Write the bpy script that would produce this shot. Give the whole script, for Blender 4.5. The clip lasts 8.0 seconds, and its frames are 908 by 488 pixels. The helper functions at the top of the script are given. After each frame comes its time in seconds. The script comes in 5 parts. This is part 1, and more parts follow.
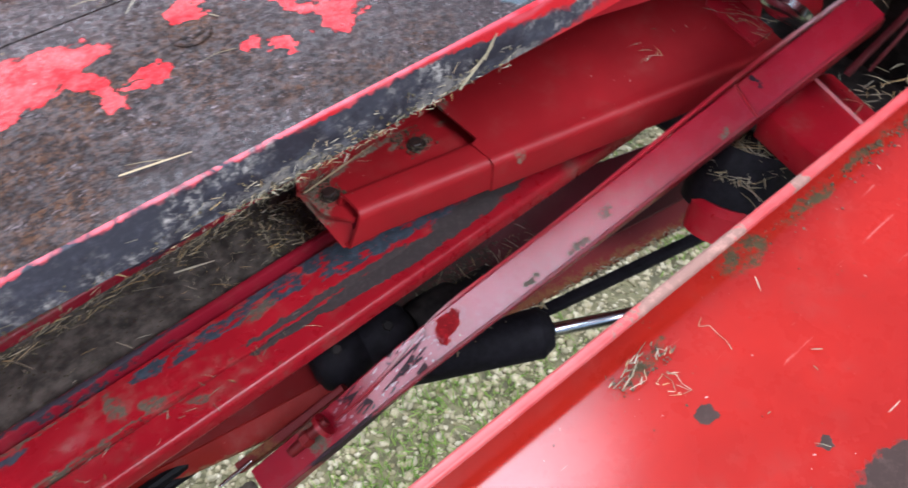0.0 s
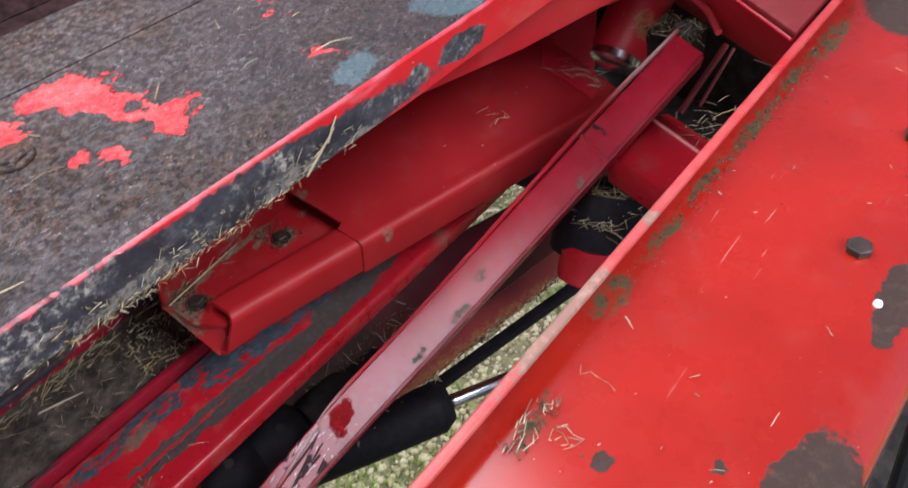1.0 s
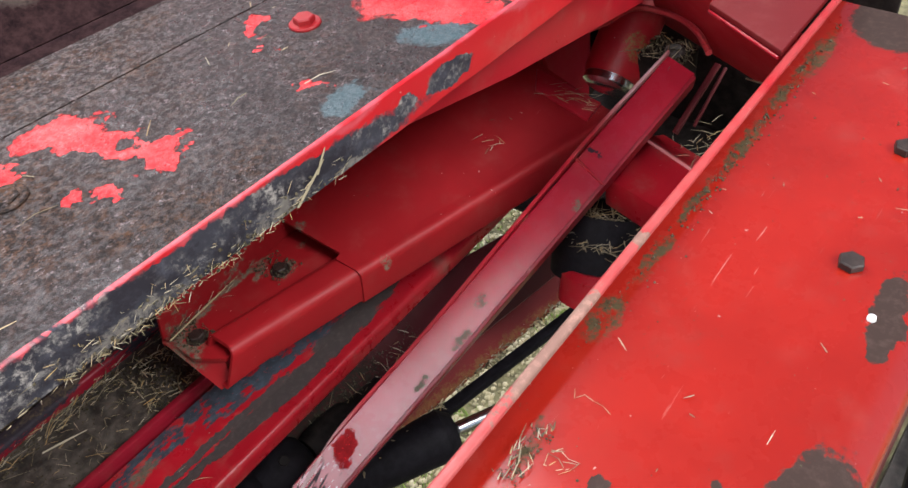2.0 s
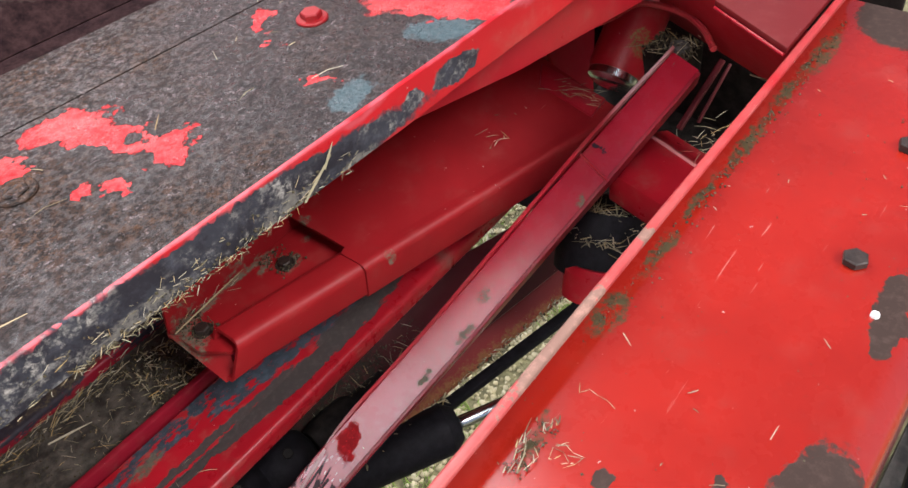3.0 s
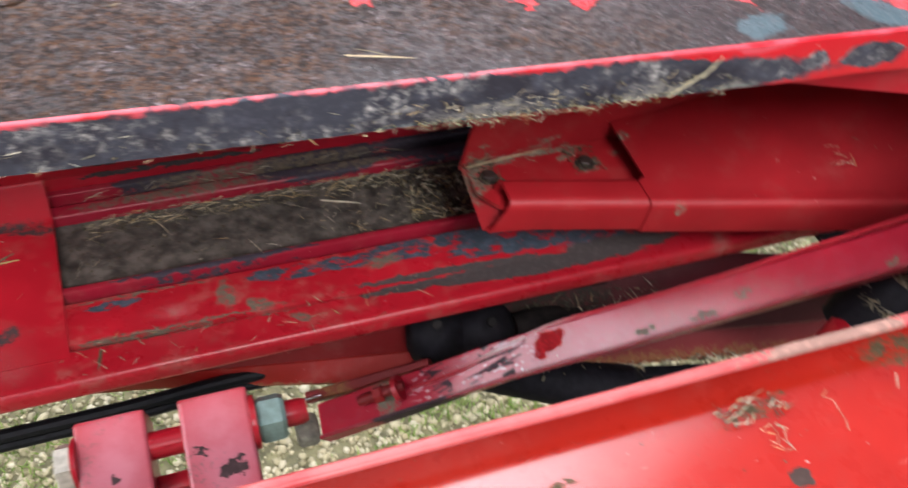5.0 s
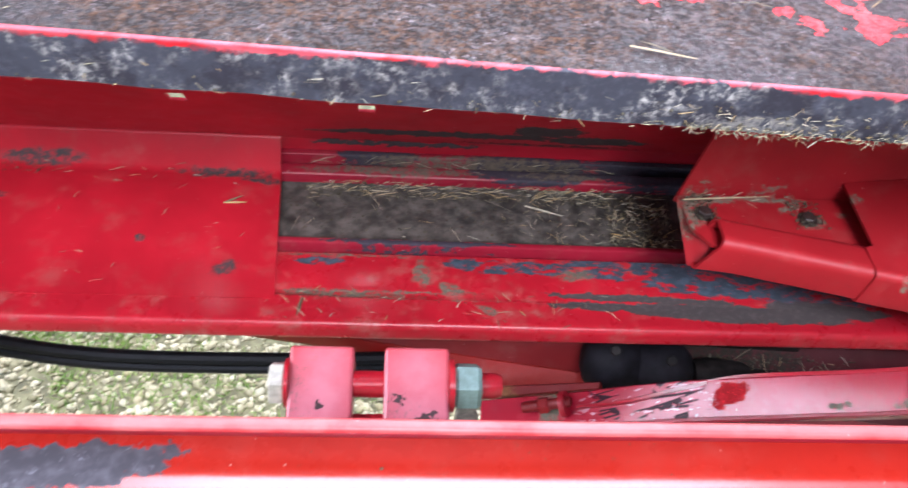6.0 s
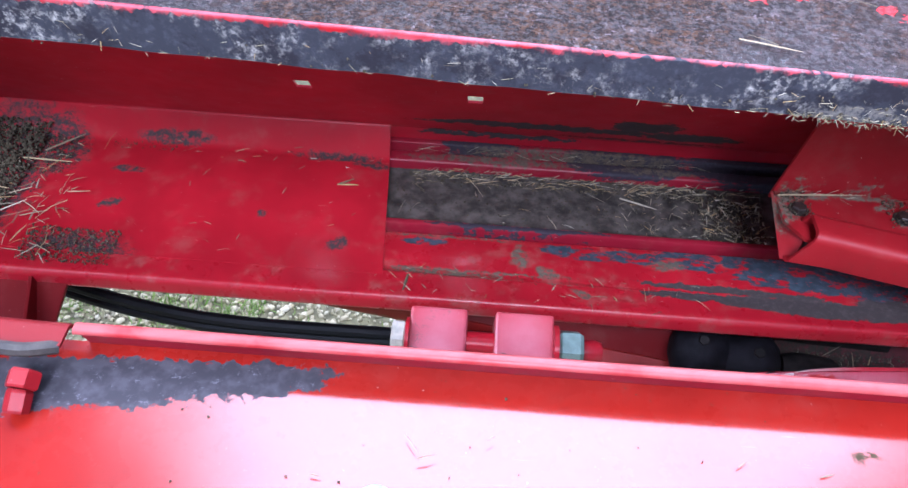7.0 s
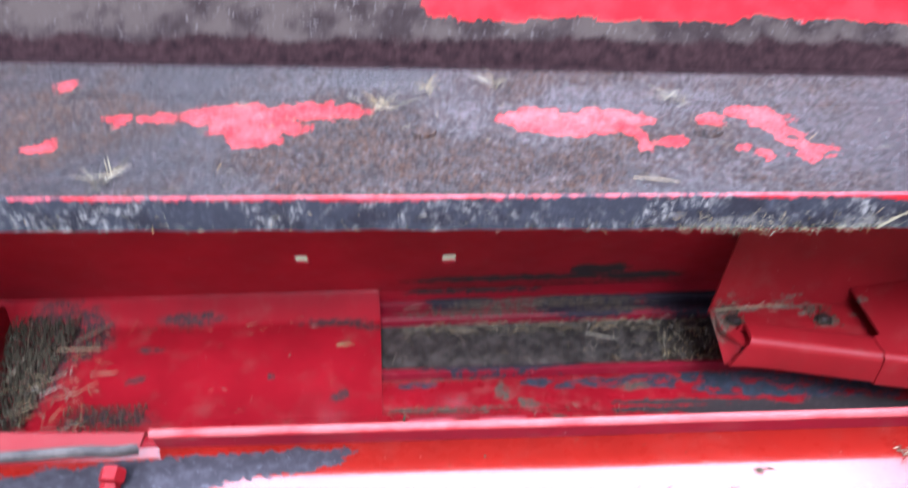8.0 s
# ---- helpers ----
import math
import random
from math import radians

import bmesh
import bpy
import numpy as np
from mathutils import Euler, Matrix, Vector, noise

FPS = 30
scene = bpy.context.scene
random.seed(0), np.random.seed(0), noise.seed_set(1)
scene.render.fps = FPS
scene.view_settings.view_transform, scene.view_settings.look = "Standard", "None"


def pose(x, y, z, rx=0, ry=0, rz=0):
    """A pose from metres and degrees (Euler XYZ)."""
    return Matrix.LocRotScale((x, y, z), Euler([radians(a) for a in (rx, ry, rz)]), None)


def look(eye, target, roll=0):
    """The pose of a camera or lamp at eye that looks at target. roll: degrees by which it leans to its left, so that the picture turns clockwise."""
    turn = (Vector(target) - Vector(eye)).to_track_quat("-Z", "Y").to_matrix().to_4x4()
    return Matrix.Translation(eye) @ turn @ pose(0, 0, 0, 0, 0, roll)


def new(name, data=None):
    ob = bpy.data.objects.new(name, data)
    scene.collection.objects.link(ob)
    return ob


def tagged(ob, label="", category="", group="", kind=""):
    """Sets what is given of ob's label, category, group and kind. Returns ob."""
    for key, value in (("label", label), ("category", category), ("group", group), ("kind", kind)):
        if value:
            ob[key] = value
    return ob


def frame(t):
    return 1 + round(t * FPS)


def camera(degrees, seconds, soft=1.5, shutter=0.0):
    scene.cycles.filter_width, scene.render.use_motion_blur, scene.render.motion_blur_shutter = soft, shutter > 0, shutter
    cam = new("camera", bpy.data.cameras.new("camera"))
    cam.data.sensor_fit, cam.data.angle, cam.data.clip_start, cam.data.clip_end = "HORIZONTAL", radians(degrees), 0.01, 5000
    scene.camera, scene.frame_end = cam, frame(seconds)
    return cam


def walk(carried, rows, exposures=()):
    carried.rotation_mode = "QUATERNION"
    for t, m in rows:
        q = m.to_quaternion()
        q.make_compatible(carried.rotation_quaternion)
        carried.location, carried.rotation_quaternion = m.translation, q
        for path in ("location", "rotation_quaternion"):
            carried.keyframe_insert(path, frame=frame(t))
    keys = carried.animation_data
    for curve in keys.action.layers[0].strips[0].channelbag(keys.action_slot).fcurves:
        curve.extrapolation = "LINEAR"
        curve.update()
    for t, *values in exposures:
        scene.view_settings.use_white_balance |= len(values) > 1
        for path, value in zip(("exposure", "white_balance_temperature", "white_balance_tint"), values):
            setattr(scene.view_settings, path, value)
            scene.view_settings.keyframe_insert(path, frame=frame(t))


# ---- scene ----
cam = camera(58.0, 8.0, shutter=0.4)
PATH = [
    (0, (0.186, -0.299, 1.292), (0.906, 0.753, -0.249), -6.5),
    (0.2, (0.19, -0.292, 1.285), (0.962, 0.707, -0.266), -6.1),
    (0.5, (0.191, -0.293, 1.277), (1.01, 0.673, -0.271), -7.3),
    (0.7, (0.198, -0.297, 1.28), (1.11, 0.677, -0.209), -7.0),
    (1, (0.197, -0.303, 1.285), (1.216, 0.647, -0.15), -6.2),
    (1.2, (0.198, -0.304, 1.288), (1.243, 0.659, -0.12), -6.7),
    (2.3, (0.202, -0.312, 1.285), (1.245, 0.68, -0.103), -8.4),
    (2.5, (0.2, -0.311, 1.285), (1.244, 0.679, -0.104), -8.1),
    (3, (0.199, -0.31, 1.288), (1.235, 0.678, -0.11), -8.1),
    (3.5, (0.194, -0.309, 1.284), (1.225, 0.676, -0.118), -6.4),
    (3.7, (0.194, -0.306, 1.286), (1.187, 0.65, -0.164), -3.1),
    (3.8, (0.192, -0.31, 1.28), (1.143, 0.624, -0.21), -0.9),
    (4, (0.183, -0.322, 1.271), (1.079, 0.597, -0.263), 3.0),
    (4.2, (0.181, -0.331, 1.267), (1.047, 0.608, -0.273), 5.8),
    (4.5, (0.171, -0.332, 1.264), (0.942, 0.698, -0.267), 5.4),
    (4.7, (0.166, -0.325, 1.27), (0.816, 0.799, -0.251), 4.7),
    (5, (0.146, -0.325, 1.272), (0.67, 0.928, -0.197), 6.0),
    (5.2, (0.123, -0.317, 1.254), (0.616, 0.995, -0.173), 8.0),
    (6.3, (0.093, -0.36, 1.253), (0.146, 1.026, -0.188), 4.7),
    (6.5, (0.086, -0.37, 1.26), (0.099, 1.006, -0.191), 4.0),
    (7, (0.074, -0.394, 1.274), (0.048, 0.994, -0.165), 3.4),
    (7.2, (0.074, -0.408, 1.279), (0.045, 1.006, -0.135), 3.4),
    (7.5, (0.074, -0.438, 1.29), (0.042, 1.033, -0.064), 2.1),
    (7.8, (0.081, -0.481, 1.315), (0.055, 1.08, 0.066), -0.2),
    (8, (0.087, -0.524, 1.328), (0.075, 1.15, 0.235), -2.0),
]
walk(cam, [(t, look(eye, target, roll)) for t, eye, target, roll in PATH],
     [(0, 1.42, 5600, 12), (1.2, 1.22, 6100, 11), (3.5, 1.30, 6400, 10), (4.5, 1.05, 6100, 11), (5.2, 1.74, 6150, 11), (6.3, 2.14, 5250, 15), (7.5, 1.56, 4950, 20), (8.0, 1.95, 5150, 16)])

# ---- light ----
world = bpy.data.worlds.new("sky")
scene.world = world
world.use_nodes = True
wn = world.node_tree.nodes
wl = world.node_tree.links
sky = wn.new("ShaderNodeTexSky")
sky.sky_type = "NISHITA"
sky.sun_disc = False
SUN_ELEV, SUN_AZ = 46.5, 184.0          # degrees; azimuth from +y towards -x
sky.sun_elevation = radians(SUN_ELEV)
sky.sun_rotation = radians(-SUN_AZ)
sky.dust_density = 1.5
sky.air_density = 1.0
sky_light = wn["Background"]
sky_light.inputs[1].default_value = 0.036
wl.new(sky.outputs[0], sky_light.inputs[0])
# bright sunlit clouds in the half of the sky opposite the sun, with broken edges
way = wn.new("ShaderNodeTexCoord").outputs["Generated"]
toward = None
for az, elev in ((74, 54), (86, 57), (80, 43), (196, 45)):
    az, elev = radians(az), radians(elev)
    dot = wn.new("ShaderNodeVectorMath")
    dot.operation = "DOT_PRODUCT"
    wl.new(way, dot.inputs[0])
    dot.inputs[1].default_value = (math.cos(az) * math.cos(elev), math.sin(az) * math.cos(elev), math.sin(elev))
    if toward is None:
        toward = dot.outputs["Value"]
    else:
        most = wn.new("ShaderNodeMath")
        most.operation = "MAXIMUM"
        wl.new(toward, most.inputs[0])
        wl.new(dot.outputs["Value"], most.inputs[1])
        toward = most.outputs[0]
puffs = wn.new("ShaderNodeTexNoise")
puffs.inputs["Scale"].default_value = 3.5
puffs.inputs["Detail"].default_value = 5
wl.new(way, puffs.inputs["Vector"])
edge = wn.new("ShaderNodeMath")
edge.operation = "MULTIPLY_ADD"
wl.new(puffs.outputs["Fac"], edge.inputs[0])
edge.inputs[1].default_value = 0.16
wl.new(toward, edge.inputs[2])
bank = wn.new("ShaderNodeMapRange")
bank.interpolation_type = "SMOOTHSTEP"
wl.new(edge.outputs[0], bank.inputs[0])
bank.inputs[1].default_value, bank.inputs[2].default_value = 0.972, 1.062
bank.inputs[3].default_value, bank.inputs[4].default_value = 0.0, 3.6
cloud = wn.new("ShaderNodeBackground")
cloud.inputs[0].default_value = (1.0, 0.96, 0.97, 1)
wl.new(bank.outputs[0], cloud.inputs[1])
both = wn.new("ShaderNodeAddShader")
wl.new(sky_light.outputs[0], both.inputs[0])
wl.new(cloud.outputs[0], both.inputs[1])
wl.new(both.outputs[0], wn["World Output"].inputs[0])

sun = new("sun", bpy.data.lights.new("sun", "SUN"))
sun.data.energy = 1.65
sun.data.angle = radians(22)
sun.data.color = (1.0, 0.97, 0.95)
_az, _el = radians(90 + SUN_AZ), radians(SUN_ELEV)
sun.matrix_world = look((math.cos(_az) * math.cos(_el) * 5, math.sin(_az) * math.cos(_el) * 5, math.sin(_el) * 5), (0, 0, 0))


# ---- materials ----
class Nodes:
    """A small writer for node materials in world coordinates."""

    def __init__(self, name):
        self.mat = bpy.data.materials.new(name)
        self.mat.use_nodes = True
        self.t = self.mat.node_tree
        self.bsdf = self.t.nodes["Principled BSDF"]
        self.pos = self.t.nodes.new("ShaderNodeNewGeometry").outputs["Position"]

    def put(self, sock, value):
        if isinstance(value, bpy.types.NodeSocket):
            self.t.links.new(value, sock)
        else:
            sock.default_value = value

    def math(self, op, a, b=0.0, clamp=False):
        n = self.t.nodes.new("ShaderNodeMath")
        n.operation, n.use_clamp = op, clamp
        self.put(n.inputs[0], a)
        self.put(n.inputs[1], b)
        return n.outputs[0]

    def noise(self, scale, detail=4.0, rough=0.55, vec=None, distort=0.0):
        n = self.t.nodes.new("ShaderNodeTexNoise")
        self.put(n.inputs["Vector"], vec or self.pos)
        n.inputs["Scale"].default_value = scale
        n.inputs["Detail"].default_value = detail
        n.inputs["Roughness"].default_value = rough
        n.inputs["Distortion"].default_value = distort
        return n.outputs["Fac"]

    def voronoi(self, scale, feature="F1", vec=None):
        n = self.t.nodes.new("ShaderNodeTexVoronoi")
        n.feature = feature
        self.put(n.inputs["Vector"], vec or self.pos)
        n.inputs["Scale"].default_value = scale
        return n.outputs["Distance"]

    def stretch(self, scale, turn=(0, 0, 0)):
        n = self.t.nodes.new("ShaderNodeMapping")
        self.put(n.inputs["Vector"], self.pos)
        n.inputs["Scale"].default_value = scale
        n.inputs["Rotation"].default_value = [radians(a) for a in turn]
        return n.outputs[0]

    def ramp(self, fac, lo, hi, a=0.0, b=1.0):
        n = self.t.nodes.new("ShaderNodeMapRange")
        n.interpolation_type = "SMOOTHSTEP"
        for i, v in enumerate((fac, lo, hi, a, b)):
            self.put(n.inputs[i], v)
        return n.outputs[0]

    def mix(self, fac, a, b):
        n = self.t.nodes.new("ShaderNodeMix")
        n.data_type = "RGBA"
        self.put(n.inputs[0], fac)
        self.put(n.inputs[6], (*a, 1) if isinstance(a, tuple) else a)
        self.put(n.inputs[7], (*b, 1) if isinstance(b, tuple) else b)
        return n.outputs[2]

    def axis(self, i):
        n = self.t.nodes.new("ShaderNodeSeparateXYZ")
        self.put(n.inputs[0], self.pos)
        return n.outputs[i]

    def blobs(self, spots, ragged=0.5, scale=60.0, soft=0.06, along=1.0, facet=0.012, flake=0.55):
        """1 inside ragged spots (x, y, z, rx, ry, rz, turn about z); rims broken into facets like flaked paint."""
        best = None
        cell = self.t.nodes.new("ShaderNodeTexVoronoi")
        self.put(cell.inputs["Vector"], self.pos)
        cell.inputs["Scale"].default_value = 210
        swirl = self.t.nodes.new("ShaderNodeTexNoise")
        self.put(swirl.inputs["Vector"], self.pos)
        swirl.inputs["Scale"].default_value = scale * 0.9
        swirl.inputs["Detail"].default_value = 4
        flat = self.t.nodes.new("ShaderNodeMix")
        flat.data_type = "VECTOR"
        flat.inputs[0].default_value = flake
        self.put(flat.inputs[4], self.pos)
        self.put(flat.inputs[5], cell.outputs["Position"])
        moved = self.t.nodes.new("ShaderNodeVectorMath")
        moved.operation = "MULTIPLY_ADD"
        self.put(moved.inputs[0], swirl.outputs["Color"])
        moved.inputs[1].default_value = (facet * 2,) * 3
        self.put(moved.inputs[2], flat.outputs[1])
        back = self.t.nodes.new("ShaderNodeVectorMath")
        back.operation = "SUBTRACT"
        self.put(back.inputs[0], moved.outputs[0])
        back.inputs[1].default_value = (facet,) * 3
        for x, y, z, rx, ry, rz, turn in spots:
            n = self.t.nodes.new("ShaderNodeMapping")
            n.vector_type = "TEXTURE"
            self.put(n.inputs["Vector"], back.outputs[0])
            n.inputs["Location"].default_value = (x, y, z)
            n.inputs["Rotation"].default_value = (0, 0, radians(turn))
            n.inputs["Scale"].default_value = (rx, ry, rz)
            d = self.t.nodes.new("ShaderNodeVectorMath")
            d.operation = "LENGTH"
            self.t.links.new(n.outputs[0], d.inputs[0])
            best = d.outputs["Value"] if best is None else self.math("MINIMUM", best, d.outputs["Value"])
        lane = self.stretch((along, 1, 1)) if along != 1 else None
        rag = self.math("ADD", self.math("MULTIPLY", self.noise(scale, 5, 0.62, lane), 0.5), self.math("MULTIPLY", self.noise(scale * 3.6, 4, 0.68, lane), 0.5))
        wob = self.math("MULTIPLY", self.math("SUBTRACT", rag, 0.5), ragged * 2)
        edge = self.math("ADD", best, wob)
        return self.ramp(edge, 1 + soft, 1 - soft)

    def bump(self, height, strength=0.3, distance=0.001):
        n = self.t.nodes.new("ShaderNodeBump")
        n.inputs["Strength"].default_value = strength
        n.inputs["Distance"].default_value = distance
        self.put(n.inputs["Height"], height)
        self.t.links.new(n.outputs[0], self.bsdf.inputs["Normal"])

    def lacquer(self, weight, rough, ior=1.9):
        self.put(self.bsdf.inputs["Coat Weight"], weight)
        self.bsdf.inputs["Coat Roughness"].default_value = rough
        self.bsdf.inputs["Coat IOR"].default_value = ior

    def done(self, color, rough, metal=0.0, spec=0.5):
        self.put(self.bsdf.inputs["Base Color"], (*color, 1) if isinstance(color, tuple) else color)
        self.put(self.bsdf.inputs["Roughness"], rough)
        self.put(self.bsdf.inputs["Metallic"], metal)
        self.bsdf.inputs["Specular IOR Level"].default_value = spec
        return self.mat


RED = (0.36, 0.009, 0.018)
RED_FADED = (0.255, 0.0112, 0.0052)
RUST = (0.070, 0.042, 0.034)
PRIMER = (0.044, 0.050, 0.060)
MUD = (0.085, 0.06, 0.036)


def painted(name, red=RED, gloss=0.3, chips=(), chip_color=RUST, primer=(), dirt=(), dirt_color=MUD, dust=0.35, chip_rag=0.5, speckle=0.66, coat=0.0, grime=0.0, along=1.0, scuff=(), scuff_color=(0.50, 0.13, 0.16), scuff_weight=0.6, primer_color=PRIMER, coat_rough=0.18, coat_ior=1.6, facet=0.012, flake=0.55, craze=(), broken=False):
    """Old red enamel: dust film, pin chips, ragged bare spots, primer and mud where asked."""
    m = Nodes(name)
    tone = m.noise(9, 3)
    col = m.mix(m.ramp(tone, 0.35, 0.7), tuple(c * 0.86 for c in red), tuple(min(1, c * 1.08) for c in red))
    film = m.math("MULTIPLY", m.ramp(m.noise(28, 6, 0.65), 0.5, 0.8), dust)
    col = m.mix(film, col, (0.28, 0.125, 0.10))
    fine = m.ramp(m.noise(420, 3, 0.7), speckle, speckle + 0.05)
    cluster = m.ramp(m.noise(17, 3), 0.5, 0.62)
    pin = m.math("MULTIPLY", fine, cluster)
    col = m.mix(pin, col, MUD)
    scratch = m.math("MULTIPLY", m.ramp(m.noise(20, 2, 0.5, m.stretch((1, 26, 1), (0, 0, 24)), 0.8), 0.735, 0.75), m.ramp(m.noise(9, 3), 0.5, 0.6))
    col = m.mix(m.math("MULTIPLY", scratch, 0.5), col, (0.46, 0.22, 0.18))
    fleck = m.math("MULTIPLY", m.ramp(m.noise(250, 2, 0.6), 0.735, 0.76), m.ramp(m.noise(21, 3), 0.46, 0.56))
    col = m.mix(m.math("MULTIPLY", fleck, 0.8), col, (0.50, 0.36, 0.31))
    rough = m.math("ADD", m.math("MULTIPLY", m.noise(45, 5, 0.6), 0.22), gloss - 0.1)
    height = m.math("MULTIPLY", m.noise(230, 4), 0.25)
    bare = m.math("MULTIPLY", pin, 1.0)
    if scuff:
        k = m.math("MULTIPLY", m.blobs(scuff, 0.35, 30, 0.75, 1.0, 0.012, 0.15), m.ramp(m.noise(45, 5, 0.6), 0.30, 0.60, 0.65, 1.0))
        col = m.mix(m.math("MULTIPLY", k, scuff_weight), col, scuff_color)
    if primer:
        p = m.blobs(primer, 0.8, 70, 0.06, along, facet, flake)
        if broken:
            p = m.math("MULTIPLY", p, m.ramp(m.noise(48, 6, 0.72, m.stretch((1, 2.2, 1), (0, 0, 0))), 0.43, 0.50))
        col = m.mix(p, col, m.mix(m.ramp(m.noise(130, 4), 0.4, 0.65), primer_color, tuple(c * 1.6 for c in primer_color)))
        col = m.mix(m.math("MULTIPLY", p, m.ramp(m.noise(300, 5, 0.75), 0.58, 0.7)), col, tuple(min(1, c * 3.2) for c in primer_color))
        rough = m.math("ADD", rough, m.math("MULTIPLY", p, 0.3))
        height = m.math("SUBTRACT", height, m.math("MULTIPLY", p, 0.4))
        bare = m.math("MAXIMUM", bare, p)
    if chips:
        c = m.blobs(chips, chip_rag, 75, 0.06, along, facet, flake)
        worn = m.mix(m.ramp(m.noise(160, 5, 0.7), 0.45, 0.75), chip_color, tuple(min(1, k * 1.7) for k in chip_color))
        col = m.mix(c, col, worn)
        rough = m.math("ADD", rough, m.math("MULTIPLY", c, 0.3))
        height = m.math("SUBTRACT", height, m.math("MULTIPLY", c, 0.6))
        bare = m.math("MAXIMUM", bare, c)
        if grime:
            w = m.math("MULTIPLY", m.math("MULTIPLY", m.ramp(m.noise(170, 7, 0.75), 0.46, 0.66), m.ramp(m.noise(24, 5, 0.65), 0.44, 0.66)), c)
            col = m.mix(m.math("MULTIPLY", m.math("MULTIPLY", m.ramp(m.noise(33, 6, 0.7), 0.48, 0.60), c), 0.6), col, (0.016, 0.013, 0.017))
            col = m.mix(m.math("MULTIPLY", w, grime), col, (0.44, 0.42, 0.38))
            height = m.math("ADD", height, w)
    if craze:
        # long curled cracks along the bar, with slivers of bare dark steel between them
        lanes = m.stretch((17, 150, 17), (0, 0, 13))
        z = m.blobs(craze, 0.5, 60, 0.3)
        line = m.math("MULTIPLY", m.ramp(m.voronoi(1.0, "DISTANCE_TO_EDGE", lanes), 0.13, 0.07), m.ramp(m.noise(45, 3), 0.46, 0.52))
        line = m.math("MULTIPLY", line, z)
        curl = m.math("MULTIPLY", m.ramp(m.noise(70, 3, 0.6, m.stretch((1, 3, 1), (0, 0, 13))), 0.58, 0.61), z)
        col = m.mix(m.math("MULTIPLY", curl, 0.45), col, (0.74, 0.54, 0.62))
        col = m.mix(line, col, (0.030, 0.006, 0.012))
        height = m.math("SUBTRACT", m.math("ADD", height, m.math("MULTIPLY", curl, 1.2)), m.math("MULTIPLY", line, 1.5))
        bare = m.math("MAXIMUM", bare, line)
    if dirt:
        d = m.math("MULTIPLY", m.blobs(dirt, 1.15, 110, 0.25, 1.0, 0.006, 0.3), m.ramp(m.noise(130, 6, 0.8), 0.38, 0.54))
        col = m.mix(d, col, m.mix(m.noise(300, 4), tuple(c * 0.45 for c in dirt_color), tuple(c * 1.5 for c in dirt_color)))
        rough = m.math("ADD", rough, m.math("MULTIPLY", d, 0.5), clamp=True)
        height = m.math("ADD", height, m.math("MULTIPLY", d, m.noise(350, 4)))
        bare = m.math("MAXIMUM", bare, d)
    m.bump(height, 0.22, 0.0012)
    if coat:
        m.done(col, rough)
        m.bsdf.inputs["Specular IOR Level"].default_value = 0.1
        m.lacquer(m.math("MULTIPLY", m.math("SUBTRACT", 1.0, bare), coat), coat_rough, coat_ior)
        return m.mat
    return m.done(col, rough, 0.0, 0.3)


